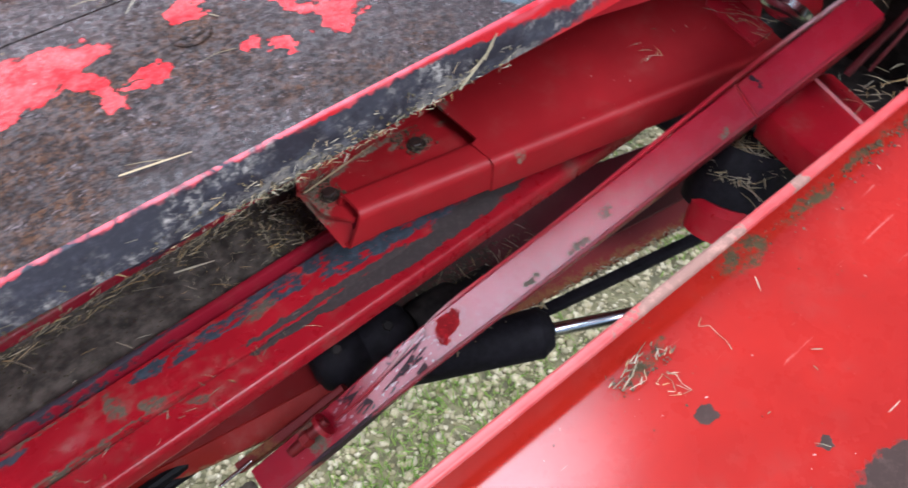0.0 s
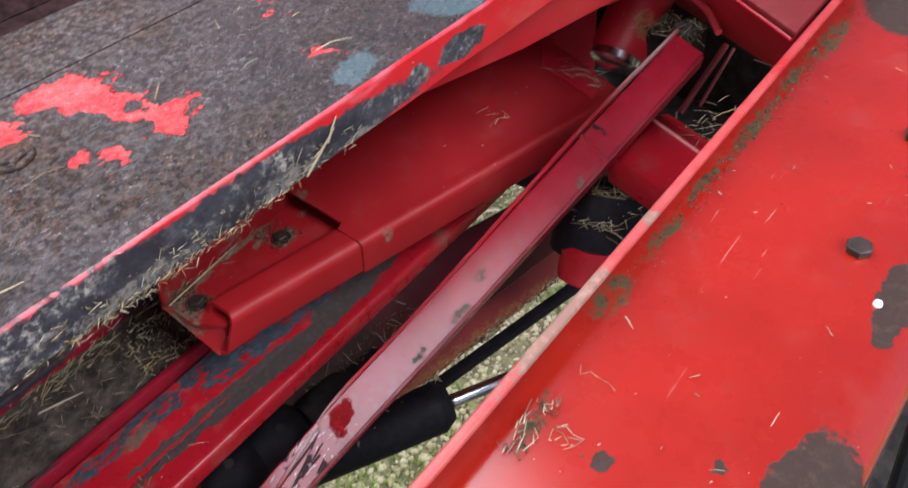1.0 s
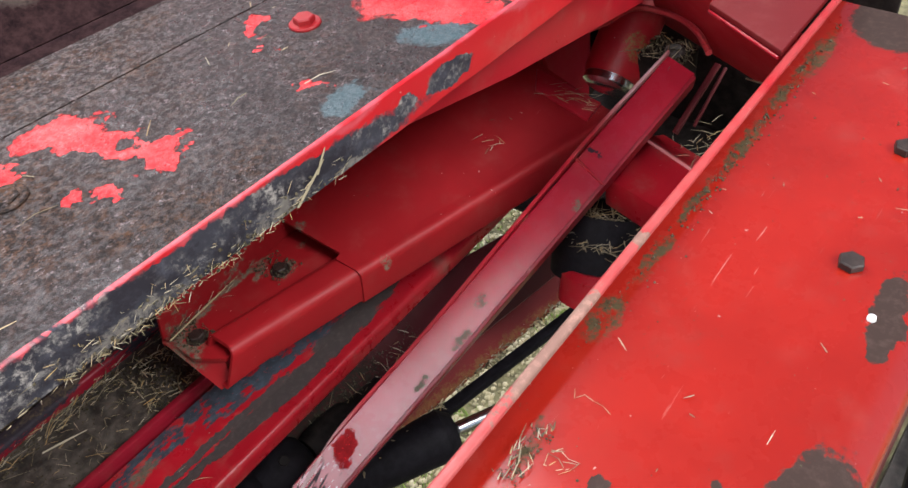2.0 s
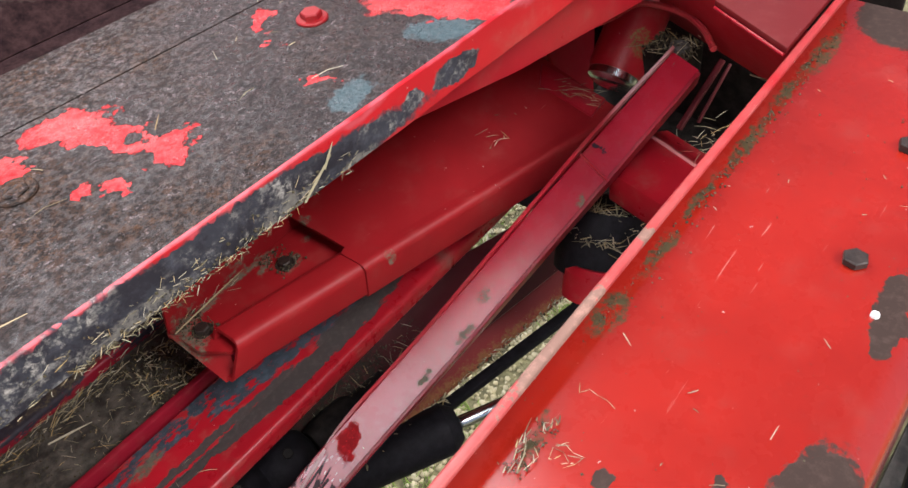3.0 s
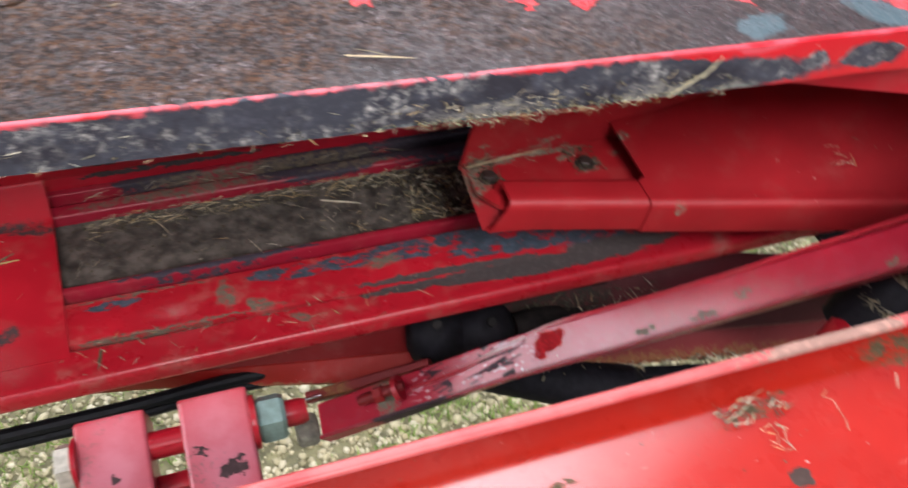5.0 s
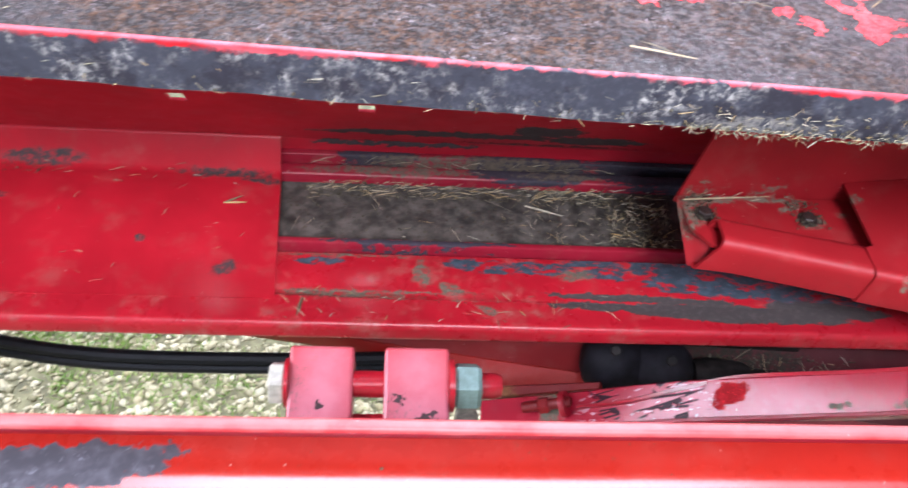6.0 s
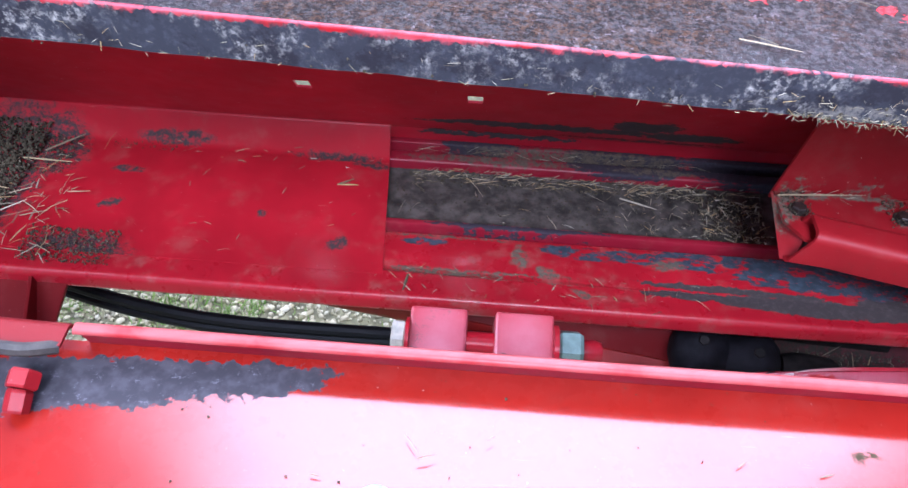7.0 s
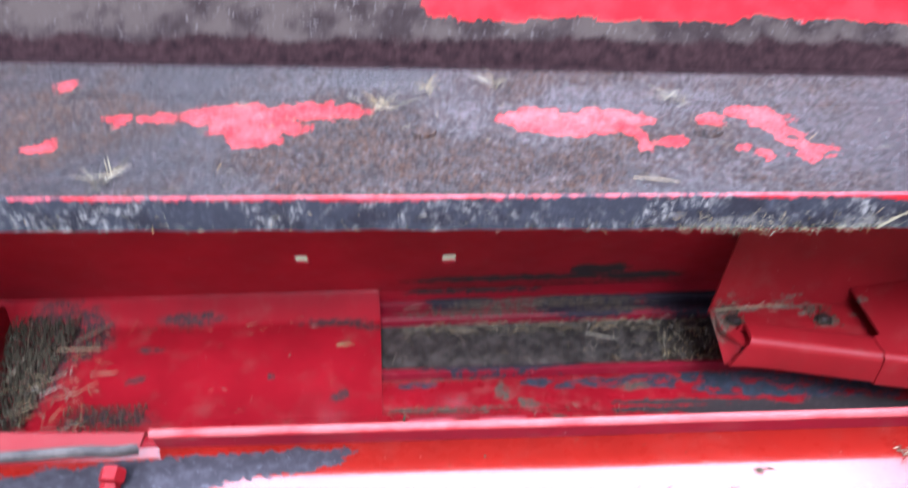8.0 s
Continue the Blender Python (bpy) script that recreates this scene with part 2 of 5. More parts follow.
def rusty(name, flakes=(), primer=(), dark=1.0, holes=()):
    """Bare brown steel, mottled in large and small blotches, with left-over flakes of red paint."""
    m = Nodes(name)
    a = m.ramp(m.noise(5, 6, 0.62), 0.40, 0.60)
    b = m.ramp(m.noise(38, 7, 0.68), 0.44, 0.60)
    d = m.ramp(m.noise(19, 8, 0.7, None, 0.6), 0.52, 0.62)
    h = m.ramp(m.noise(210, 5, 0.75), 0.50, 0.62)
    g = m.math("MULTIPLY", m.ramp(m.noise(330, 4, 0.75), 0.60, 0.70), m.ramp(m.noise(14, 3), 0.45, 0.65))
    tint = lambda *c: tuple(k * dark for k in c)
    base = m.mix(a, tint(0.270, 0.115, 0.040), tint(0.095, 0.058, 0.054))
    base = m.mix(m.math("MULTIPLY", b, 0.7), base, tint(0.040, 0.021, 0.016))
    base = m.mix(m.math("MULTIPLY", d, 0.5), base, tint(0.135, 0.085, 0.064))
    base = m.mix(m.math("MULTIPLY", h, 0.6), base, tint(0.026, 0.014, 0.013))
    base = m.mix(m.math("MULTIPLY", g, 0.75), base, tint(0.34, 0.29, 0.25))
    streak = m.ramp(m.noise(9, 7, 0.7, m.stretch((1, 5, 1), (0, 0, 40))), 0.57, 0.66)
    base = m.mix(m.math("MULTIPLY", streak, 0.45), base, tint(0.18, 0.125, 0.11))
    pit = m.ramp(m.noise(230, 5, 0.85), 0.46, 0.52)
    base = m.mix(m.math("MULTIPLY", pit, 0.9), base, tint(0.016, 0.009, 0.008))
    grain = m.ramp(m.noise(520, 3, 0.8), 0.54, 0.62)
    base = m.mix(m.math("MULTIPLY", grain, 0.35), base, tint(0.24, 0.16, 0.13))
    spark = m.math("MULTIPLY", m.ramp(m.noise(280, 3, 0.8), 0.60, 0.64), m.ramp(m.noise(26, 3), 0.40, 0.60))
    base = m.mix(m.math("MULTIPLY", spark, 0.8), base, tint(0.62, 0.49, 0.50))
    rough = m.math("ADD", m.ramp(m.noise(240, 5, 0.75), 0.42, 0.58, 0.16, 0.62), m.math("MULTIPLY", m.noise(30, 6, 0.65), 0.2))
    rough = m.math("ADD", rough, m.ramp(a, 0.0, 1.0, 0.30, 0.0), clamp=True)
    height = m.math("ADD", m.math("MULTIPLY", b, -0.4), m.math("MULTIPLY", m.noise(300, 5, 0.7), 0.6))
    height = m.math("ADD", height, m.math("ADD", m.math("MULTIPLY", g, 0.8), m.math("MULTIPLY", m.noise(110, 5, 0.7), 1.2)))
    if primer:
        p = m.blobs(primer, 1.0, 60, 0.15)
        base = m.mix(m.math("MULTIPLY", p, 0.8), base, (0.045, 0.078, 0.088))
    if flakes:
        f = m.blobs(flakes, 0.35, 70, 0.06, 1.0, 0.022, 0.65)
        if holes:
            f = m.math("MULTIPLY", f, m.math("SUBTRACT", 1.0, m.blobs(holes, 0.3, 70, 0.06, 1.0, 0.010, 0.5)))
        paint = m.mix(m.ramp(m.noise(45, 5), 0.45, 0.6), (0.40, 0.009, 0.013), (0.50, 0.040, 0.042))
        paint = m.mix(m.ramp(m.noise(190, 4, 0.7), 0.62, 0.68), paint, (0.10, 0.05, 0.045))
        paint = m.mix(m.ramp(m.noise(150, 5, 0.7), 0.34, 0.28), paint, (0.62, 0.30, 0.26))
        base = m.mix(f, base, paint)
        height = m.math("ADD", height, m.math("MULTIPLY", f, 1.6))
    m.bump(height, 0.65, 0.0012)
    return m.done(base, rough, 0.0, 0.36)


def dirty_panel(name, soil_top, paint_foot, paint_start):
    """A panel with caked brown soil at its foot, a pale dusty band and red paint above."""
    m = Nodes(name)
    wob = m.math("ADD", m.math("MULTIPLY", m.noise(14, 6, 0.65), 0.030), m.math("MULTIPLY", m.noise(90, 4, 0.7), 0.012))
    up = m.math("ADD", m.axis(2), m.math("SUBTRACT", wob, 0.021))
    dusty = m.mix(m.ramp(m.noise(22, 6, 0.65), 0.40, 0.62), (0.062, 0.048, 0.040), (0.026, 0.018, 0.017))
    dusty = m.mix(m.ramp(m.noise(150, 5, 0.75), 0.58, 0.68), dusty, (0.15, 0.13, 0.12))
    soil = m.mix(m.ramp(m.noise(90, 6, 0.75), 0.3, 0.7), (0.007, 0.003, 0.004), (0.034, 0.017, 0.017))
    red = m.mix(m.ramp(m.noise(25, 5), 0.4, 0.65), (0.46, 0.010, 0.014), (0.52, 0.020, 0.024))
    s = m.ramp(up, soil_top + 0.003, soil_top - 0.003)
    along = m.math("ADD", m.axis(0), m.math("MULTIPLY", m.noise(40, 5, 0.7), 0.05))
    r = m.math("MULTIPLY", m.ramp(up, paint_foot - 0.0008, paint_foot + 0.0008), m.ramp(along, paint_start + 0.022, paint_start + 0.028))
    base = m.mix(s, m.mix(r, dusty, red), soil)
    rough = m.math("SUBTRACT", 0.88, m.math("MULTIPLY", r, 0.5))
    height = m.math("ADD", m.math("MULTIPLY", m.noise(200, 5, 0.7), 0.8), m.math("MULTIPLY", r, 0.6))
    m.bump(height, 0.5, 0.0015)
    return m.done(base, rough, 0.0, 0.06)


def plain(name, color, rough, metal=0.0, vary=0.3, scale=120, bump=0.2, spec=0.5):
    m = Nodes(name)
    f = m.ramp(m.noise(scale, 5, 0.65), 0.3, 0.75)
    col = m.mix(f, tuple(c * (1 - vary) for c in color), tuple(min(1, c * (1 + vary)) for c in color))
    r = m.math("ADD", m.math("MULTIPLY", m.noise(scale * 0.6, 4), 0.25), rough - 0.12)
    m.bump(m.noise(scale * 3, 4), bump, 0.0008)
    return m.done(col, r, metal, spec)


def pieces(name, colors, rough=0.8):
    """For heaps of small pieces: each island takes its own tone."""
    m = Nodes(name)
    g = m.t.nodes.new("ShaderNodeNewGeometry")
    r = m.t.nodes.new("ShaderNodeValToRGB")
    r.color_ramp.interpolation = "LINEAR"
    while len(r.color_ramp.elements) < len(colors):
        r.color_ramp.elements.new(0.5)
    for i, (e, c) in enumerate(zip(r.color_ramp.elements, colors)):
        e.position, e.color = i / (len(colors) - 1), (*c, 1)
    m.t.links.new(g.outputs["Random Per Island"], r.inputs[0])
    col = m.mix(m.math("MULTIPLY", m.noise(240, 3), 0.35), r.outputs[0], (0.06, 0.05, 0.035))
    m.bump(m.noise(500, 3), 0.3, 0.001)
    return m.done(col, rough, 0, 0.3)


# spots are (x, y, z, radius x, radius y, radius z, turn)
DZ = 1.027
FLAKES = [
    (-0.11, 0.160, DZ, 0.052, 0.022, 0.05, -5), (-0.045, 0.163, DZ, 0.055, 0.016, 0.05, -3), (-0.088, 0.134, DZ, 0.044, 0.018, 0.05, -8), (-0.084, 0.112, DZ, 0.024, 0.018, 0.05, 0),
    (-0.219, 0.160, DZ, 0.014, 0.011, 0.05, 0), (-0.180, 0.158, DZ, 0.018, 0.011, 0.05, 0), (-0.262, 0.108, DZ, 0.011, 0.013, 0.05, 0),
    (-0.295, 0.240, DZ, 0.010, 0.012, 0.05, 0),
    (0.160, 0.130, DZ, 0.034, 0.024, 0.05, -25), (0.215, 0.128, DZ, 0.042, 0.017, 0.05, -6), (0.185, 0.118, DZ, 0.045, 0.020, 0.05, -5), (0.236, 0.092, DZ, 0.010, 0.026, 0.05, 10),
    (0.262, 0.080, DZ, 0.012, 0.006, 0.05, 0), (0.305, 0.122, DZ, 0.013, 0.013, 0.05, 0),
    (0.350, 0.124, DZ, 0.024, 0.016, 0.05, -25), (0.358, 0.088, DZ, 0.014, 0.030, 0.05, 12), (0.369, 0.055, DZ, 0.015, 0.014, 0.05, 30),
    (0.323, 0.064, DZ, 0.007, 0.009, 0.05, 0), (0.333, 0.050, DZ, 0.006, 0.009, 0.05, 0),
    (0.488, 0.112, DZ, 0.016, 0.007, 0.05, 35), (0.470, 0.088, DZ, 0.007, 0.004, 0.05, -20), (0.459, 0.031, DZ, 0.006, 0.009, 0.05, 0),
    (0.620, 0.040, DZ, 0.085, 0.040, 0.05, -12), (0.566, 0.010, DZ, 0.040, 0.018, 0.05, -60), (0.75, 0.0, DZ, 0.16, 0.09, 0.05, 0),
]
DECK_PRIMER = [(0.458, 0.000, DZ, 0.018, 0.009, 0.05, 10), (0.540, 0.000, DZ, 0.013, 0.021, 0.05, 40)]
M_deck = rusty("rusted_steel", FLAKES, DECK_PRIMER, 0.25, [(0.363, 0.080, DZ, 0.006, 0.006, 0.05, 20), (0.2255, 0.084, DZ, 0.008, 0.008, 0.05, 0)])
M_strip = rusty("rusted_strip", [(-0.295, 0.245, DZ, 0.010, 0.012, 0.05, 0)], (), 0.25)
M_rear = dirty_panel("dirty_rear_panel_paint", 1.040, 1.057, 0.060)
FLANGE_CHIPS = [(-0.4, 0.02, 1.007, 0.75, 0.2, 0.0196, 0), (0.20, -0.01, 1.007, 0.30, 0.2, 0.0194, 0), (0.355, -0.02, 1.007, 0.088, 0.2, 0.0188, 0),
                (0.525, -0.022, 1.012, 0.022, 0.2, 0.009, 0), (0.487, -0.02, 1.012, 0.009, 0.2, 0.006, 0)]
# scuff draws the bend's pink line: wear and reflected sky in one colour
M_flange = painted("worn_flange_paint", (0.42, 0.012, 0.018), 0.3, coat=0.25, scuff=[(0.0, 0.0, 1.0275, 2.0, 0.3, 0.0026, 0)], scuff_weight=0.5, chips=FLANGE_CHIPS, chip_color=(0.036, 0.037, 0.046), chip_rag=0.16, facet=0.004, flake=0.45,
                   dirt=[(0.29, -0.015, 1.001, 0.030, 0.2, 0.007, 0), (0.385, -0.02, 1.000, 0.018, 0.2, 0.009, 0), (0.44, -0.02, 0.998, 0.015, 0.2, 0.004, 0)], dirt_color=(0.15, 0.14, 0.125), grime=0.95)
FRONT_CHIPS = [
    (0.395, -0.305, 0.945, 0.050, 0.024, 0.05, 8), (0.370, -0.320, 0.945, 0.05, 0.02, 0.05, 0), (0.535, -0.292, 0.945, 0.034, 0.0085, 0.05, 7),
    (0.370, -0.219, 0.945, 0.0055, 0.0048, 0.05, 10), (0.398, -0.262, 0.945, 0.004, 0.003, 0.05, 0),
    (0.83, -0.215, 0.945, 0.05, 0.04, 0.06, 0),
]
# last spot is no bare primer alone: it holds the shade below the rim
FRONT_PRIMER = [(-0.100, -0.185, 0.945, 0.070, 0.013, 0.016, 5), (-0.035, -0.177, 0.945, 0.052, 0.010, 0.014, 6), (-0.16, -0.192, 0.945, 0.05, 0.016, 0.016, 0), (-0.085, -0.176, 0.947, 0.08, 0.007, 0.016, 2)]
FRONT_DIRT = [(0.12, -0.243, 0.945, 0.010, 0.0022, 0.05, 15), (0.03, -0.268, 0.945, 0.016, 0.002, 0.05, 20), (0.205, -0.258, 0.945, 0.008, 0.002, 0.05, -30), (0.265, -0.193, 0.945, 0.006, 0.0025, 0.05, 0), (-0.03, -0.235, 0.945, 0.005, 0.002, 0.05, 0),
              (0.367, -0.183, 0.945, 0.018, 0.0035, 0.05, 10), (0.457, -0.172, 0.947, 0.016, 0.009, 0.05, 0), (0.51, -0.173, 0.947, 0.018, 0.0045, 0.02, 0), (0.565, -0.171, 0.947, 0.022, 0.003, 0.02, 0), (0.63, -0.173, 0.947, 0.030, 0.005, 0.02, 0), (0.69, -0.172, 0.947, 0.022, 0.004, 0.02, 0),
              (0.75, -0.175, 0.947, 0.035, 0.007, 0.02, 0), (0.46, -0.168, 0.965, 0.035, 0.01, 0.008, 0)]
M_front = painted("faded_red_cover_paint", RED_FADED, 0.27, chips=FRONT_CHIPS, primer=FRONT_PRIMER, dirt=FRONT_DIRT, dirt_color=(0.060, 0.048, 0.024), dust=0.12, chip_rag=0.3, chip_color=(0.036, 0.023, 0.019), coat=0.9, primer_color=(0.040, 0.037, 0.042), coat_rough=0.12, coat_ior=1.7, facet=0.006, flake=0.4)
M_rim = painted("worn_rim_paint", (0.31, 0.011, 0.014), 0.36, dust=0.15, chips=[(0.412, -0.168, 0.965, 0.044, 0.01, 0.02, 0), (0.50, -0.168, 0.965, 0.006, 0.01, 0.02, 0)], chip_color=(0.20, 0.11, 0.085), chip_rag=1.2, scuff_color=(0.50, 0.20, 0.18), scuff_weight=0.35, scuff=[(0.10, -0.168, 0.9665, 0.60, 0.03, 0.0045, 0)])
M_trough = painted("trough_red_paint", RED, 0.32, dust=0.3,
                   dirt=[(-0.475, 0.30, 0.62, 0.05, 0.13, 0.06, 0), (-0.425, 0.35, 0.62, 0.035, 0.045, 0.06, 20), (-0.345, 0.185, 0.62, 0.055, 0.028, 0.05, 0), (-0.285, 0.376, 0.63, 0.045, 0.008, 0.05, 0), (-0.330, 0.32, 0.62, 0.016, 0.006, 0.05, 0), (-0.330, 0.262, 0.62, 0.014, 0.006, 0.05, 30),
                         (-0.066, 0.222, 0.62, 0.012, 0.009, 0.05, 40), (-0.158, 0.262, 0.62, 0.005, 0.006, 0.05, 0), (-0.09, 0.366, 0.63, 0.05, 0.006, 0.05, 0), (-0.045, 0.357, 0.62, 0.022, 0.007, 0.05, -10)], dirt_color=(0.040, 0.035, 0.034))
M_beam = painted("beam_red_paint", RED, 0.28, dust=0.75,
                 primer=[(0.028, 0.2405, 0.615, 0.028, 0.006, 0.05, 0), (0.20, 0.239, 0.615, 0.040, 0.010, 0.05, -4), (0.262, 0.238, 0.615, 0.045, 0.009, 0.05, -3), (0.345, 0.238, 0.615, 0.065, 0.015, 0.05, -2), (0.43, 0.232, 0.615, 0.075, 0.028, 0.05, -6), (0.53, 0.218, 0.615, 0.09, 0.026, 0.05, -6)],
                 chips=[(0.36, 0.185, 0.62, 0.095, 0.0065, 0.05, -1), (0.36, 0.198, 0.615, 0.10, 0.005, 0.05, -2), (0.47, 0.180, 0.62, 0.12, 0.012, 0.05, -2), (0.56, 0.188, 0.62, 0.07, 0.012, 0.05, -3)], chip_color=(0.050, 0.040, 0.038), along=0.35, chip_rag=0.7, facet=0.005, flake=0.3, primer_color=(0.032, 0.043, 0.056), broken=True,
                 dirt=[(0.135, 0.226, 0.615, 0.009, 0.018, 0.05, 0), (0.165, 0.205, 0.615, 0.014, 0.007, 0.05, -30), (0.298, 0.2295, 0.615, 0.022, 0.007, 0.05, 8), (0.10, 0.1915, 0.615, 0.12, 0.0022, 0.05, -1), (0.08, 0.1985, 0.615, 0.10, 0.0018, 0.05, 0), (0.05, 0.250, 0.615, 0.07, 0.002, 0.05, 0), (0.20, 0.178, 0.62, 0.012, 0.004, 0.05, -20)], dirt_color=(0.11, 0.092, 0.064))
M_wall = painted("wall_red_paint", (0.38, 0.008, 0.020), 0.6, dust=0.15,
                 chips=[(0.27, 0.35, 0.705, 0.040, 0.2, 0.020, 0), (0.16, 0.37, 0.683, 0.15, 0.2, 0.010, 0), (0.10, 0.395, 0.640, 0.10, 0.2, 0.005, 0), (0.33, 0.37, 0.68, 0.06, 0.2, 0.014, 0)], chip_color=(0.04, 0.032, 0.032), along=0.4, chip_rag=0.8,
                 # these spots draw the shaded drops at the wall's foot as dark lines
                 dirt=[(0.20, 0.395, 0.622, 0.20, 0.012, 0.012, 0), (0.28, 0.38, 0.655, 0.10, 0.05, 0.006, 0), (-0.10, 0.405, 0.648, 0.05, 0.02, 0.005, 0)], dirt_color=(0.045, 0.036, 0.034))
# dull red of the rails; its darkness also serves as shade inside the rim
M_rail = painted("dull_shade_red_paint", (0.22, 0.008, 0.020), 0.36, dust=0.3, chips=[(0.27, 0.395, 0.62, 0.09, 0.02, 0.03, 0), (0.08, 0.408, 0.62, 0.05, 0.006, 0.03, 0), (0.42, 0.40, 0.62, 0.08, 0.03, 0.03, 0), (0.13, 0.269, 0.62, 0.10, 0.004, 0.03, 0)], chip_color=(0.030, 0.024, 0.032), along=0.3, chip_rag=1.0, facet=0.004, flake=0.3, dirt=[(0.10, 0.384, 0.62, 0.10, 0.006, 0.03, 0), (0.30, 0.384, 0.62, 0.05, 0.005, 0.03, 0), (0.20, 0.405, 0.62, 0.12, 0.004, 0.03, 0)], dirt_color=(0.11, 0.085, 0.06))
M_bracket = painted("bracket_red_paint", (0.27, 0.007, 0.011), 0.55, dust=0.15,
                    dirt=[(0.387, 0.215, 0.728, 0.016, 0.026, 0.02, -20), (0.405, 0.232, 0.735, 0.03, 0.006, 0.02, 0), (0.470, 0.234, 0.735, 0.035, 0.004, 0.02, 0), (0.503, 0.206, 0.732, 0.012, 0.011, 0.02, 0), (0.488, 0.224, 0.732, 0.014, 0.005, 0.02, 30),
                          (0.540, 0.215, 0.755, 0.008, 0.006, 0.03, 0), (0.559, 0.116, 0.745, 0.005, 0.005, 0.02, 0)], dirt_color=(0.15, 0.12, 0.085))
# scuff mixes chalky wear with the lower bar's sky sheen, as colour
M_link = painted("link_crimson_paint", (0.36, 0.011, 0.028), 0.26, dust=0.2, chips=[(0.775, 0.022, 0.76, 0.002, 0.008, 0.02, 10)],
                 chip_color=(0.022, 0.012, 0.018), chip_rag=0.4, facet=0.006, coat=0.5, coat_rough=0.16, coat_ior=1.6, scuff_color=(0.58, 0.30, 0.40), scuff_weight=0.14, scuff=[(0.475, 0.080, 0.62, 0.045, 0.022, 0.06, -14), (0.39, 0.100, 0.575, 0.055, 0.018, 0.06, -12)],
                 primer=[(0.437, 0.094, 0.602, 0.014, 0.009, 0.05, -10), (0.427, 0.088, 0.597, 0.007, 0.006, 0.05, 0)], primer_color=(0.27, 0.005, 0.008), craze=[(0.375, 0.103, 0.57, 0.046, 0.030, 0.08, -13), (0.335, 0.112, 0.55, 0.035, 0.030, 0.08, -13)],
                 dirt=[(0.606, 0.048, 0.672, 0.007, 0.005, 0.03, 0), (0.725, 0.010, 0.75, 0.006, 0.005, 0.03, 0), (0.695, 0.010, 0.735, 0.005, 0.004, 0.03, 0), (0.275, 0.125, 0.525, 0.012, 0.02, 0.02, 0), (0.57, 0.045, 0.655, 0.012, 0.004, 0.03, -14), (0.52, 0.058, 0.64, 0.010, 0.0025, 0.03, -14)], dirt_color=(0.14, 0.13, 0.09))
M_red = painted("red_paint", RED, 0.3)
M_rib = painted("rib_paint", (0.36, 0.010, 0.022), 0.3, dust=0.5, scuff=[(0.41, 0.11, 0.59, 0.045, 0.02, 0.05, 0), (0.85, 0.01, 0.805, 0.06, 0.02, 0.03, 0)], scuff_color=(0.52, 0.36, 0.36), scuff_weight=0.9)
M_tube = painted("tube_red_paint", (0.36, 0.010, 0.018), 0.42, dust=0.4, dirt=[(0.905, 0.05, 0.80, 0.016, 0.012, 0.02, 0)], dirt_color=(0.20, 0.17, 0.06))
M_gloss = painted("glossy_red_paint", RED, 0.3, coat=0.9, coat_rough=0.2, coat_ior=1.7)
M_plate = painted("faded_plate_paint", (0.12, 0.0045, 0.006), 0.6, dust=0.15)
# dusty red, kept dark for the shade under the trough
M_lower = painted("dusty_shaded_red_paint", (0.17, 0.007, 0.008), 0.5, dust=0.2, dirt=[(0.6, 0.2, 0.450, 0.5, 0.5, 0.016, 0), (0.0, 0.2, 0.497, 0.42, 0.5, 0.008, 0)], dirt_color=(0.20, 0.085, 0.035))
# link red at two thirds, for the bar's shaded side
M_link_side_shade = painted("shaded_side_paint", (0.24, 0.007, 0.018), 0.35, dust=0.4, chips=[(0.31, 0.10, 0.52, 0.06, 0.03, 0.03, 0)], chip_color=(0.03, 0.015, 0.018), chip_rag=0.9, facet=0.005, flake=0.3)
# lighter copy of that red for the face that catches light
M_lower_lit = painted("lower_lit_face_paint", (0.27, 0.012, 0.008), 0.45, dust=0.3, dirt=[(0.1, 0.2, 0.481, 0.4, 0.5, 0.004, 0)], dirt_color=(0.24, 0.10, 0.05))
# pink base and scuff blend wear with sky glare on the lugs
M_lug = painted("lug_sheen_pink_paint", (0.42, 0.035, 0.045), 0.34, dust=0.3, chips=[(0.125, -0.075, 0.82, 0.009, 0.005, 0.05, 30), (0.108, -0.06, 0.82, 0.003, 0.0025, 0.05, 0), (0.06, -0.065, 0.82, 0.003, 0.0025, 0.05, 0), (0.07, -0.10, 0.82, 0.004, 0.003, 0.05, 0)], chip_rag=0.9, chip_color=(0.05, 0.03, 0.03), speckle=0.57, coat=0.45, coat_rough=0.3, scuff_color=(0.58, 0.22, 0.27), scuff_weight=0.6, scuff=[(0.06, -0.075, 0.82, 0.022, 0.05, 0.02, 0), (0.12, -0.075, 0.82, 0.022, 0.05, 0.02, 0)])
M_floor_dark = plain("dirty_bare_steel", (0.062, 0.053, 0.044), 0.6, 0, 0.75, 48, 0.7)
M_pale = plain("pale_bolt_steel", (0.46, 0.43, 0.35), 0.5, 0.1, 0.25, 160, 0.2)
M_zinc = plain("zinc_plated_steel", (0.18, 0.255, 0.225), 0.45, 0.2, 0.2, 200, 0.1)
M_bolt = plain("dirty_bolt_steel", (0.035, 0.024, 0.020), 0.5, 0.3, 0.4, 200, 0.3)
M_bolt_red = painted("bolt_red_paint", (0.24, 0.006, 0.009), 0.4)
M_chrome = plain("chromed_steel", (0.62, 0.64, 0.66), 0.2, 1.0, 0.08, 90, 0.03)
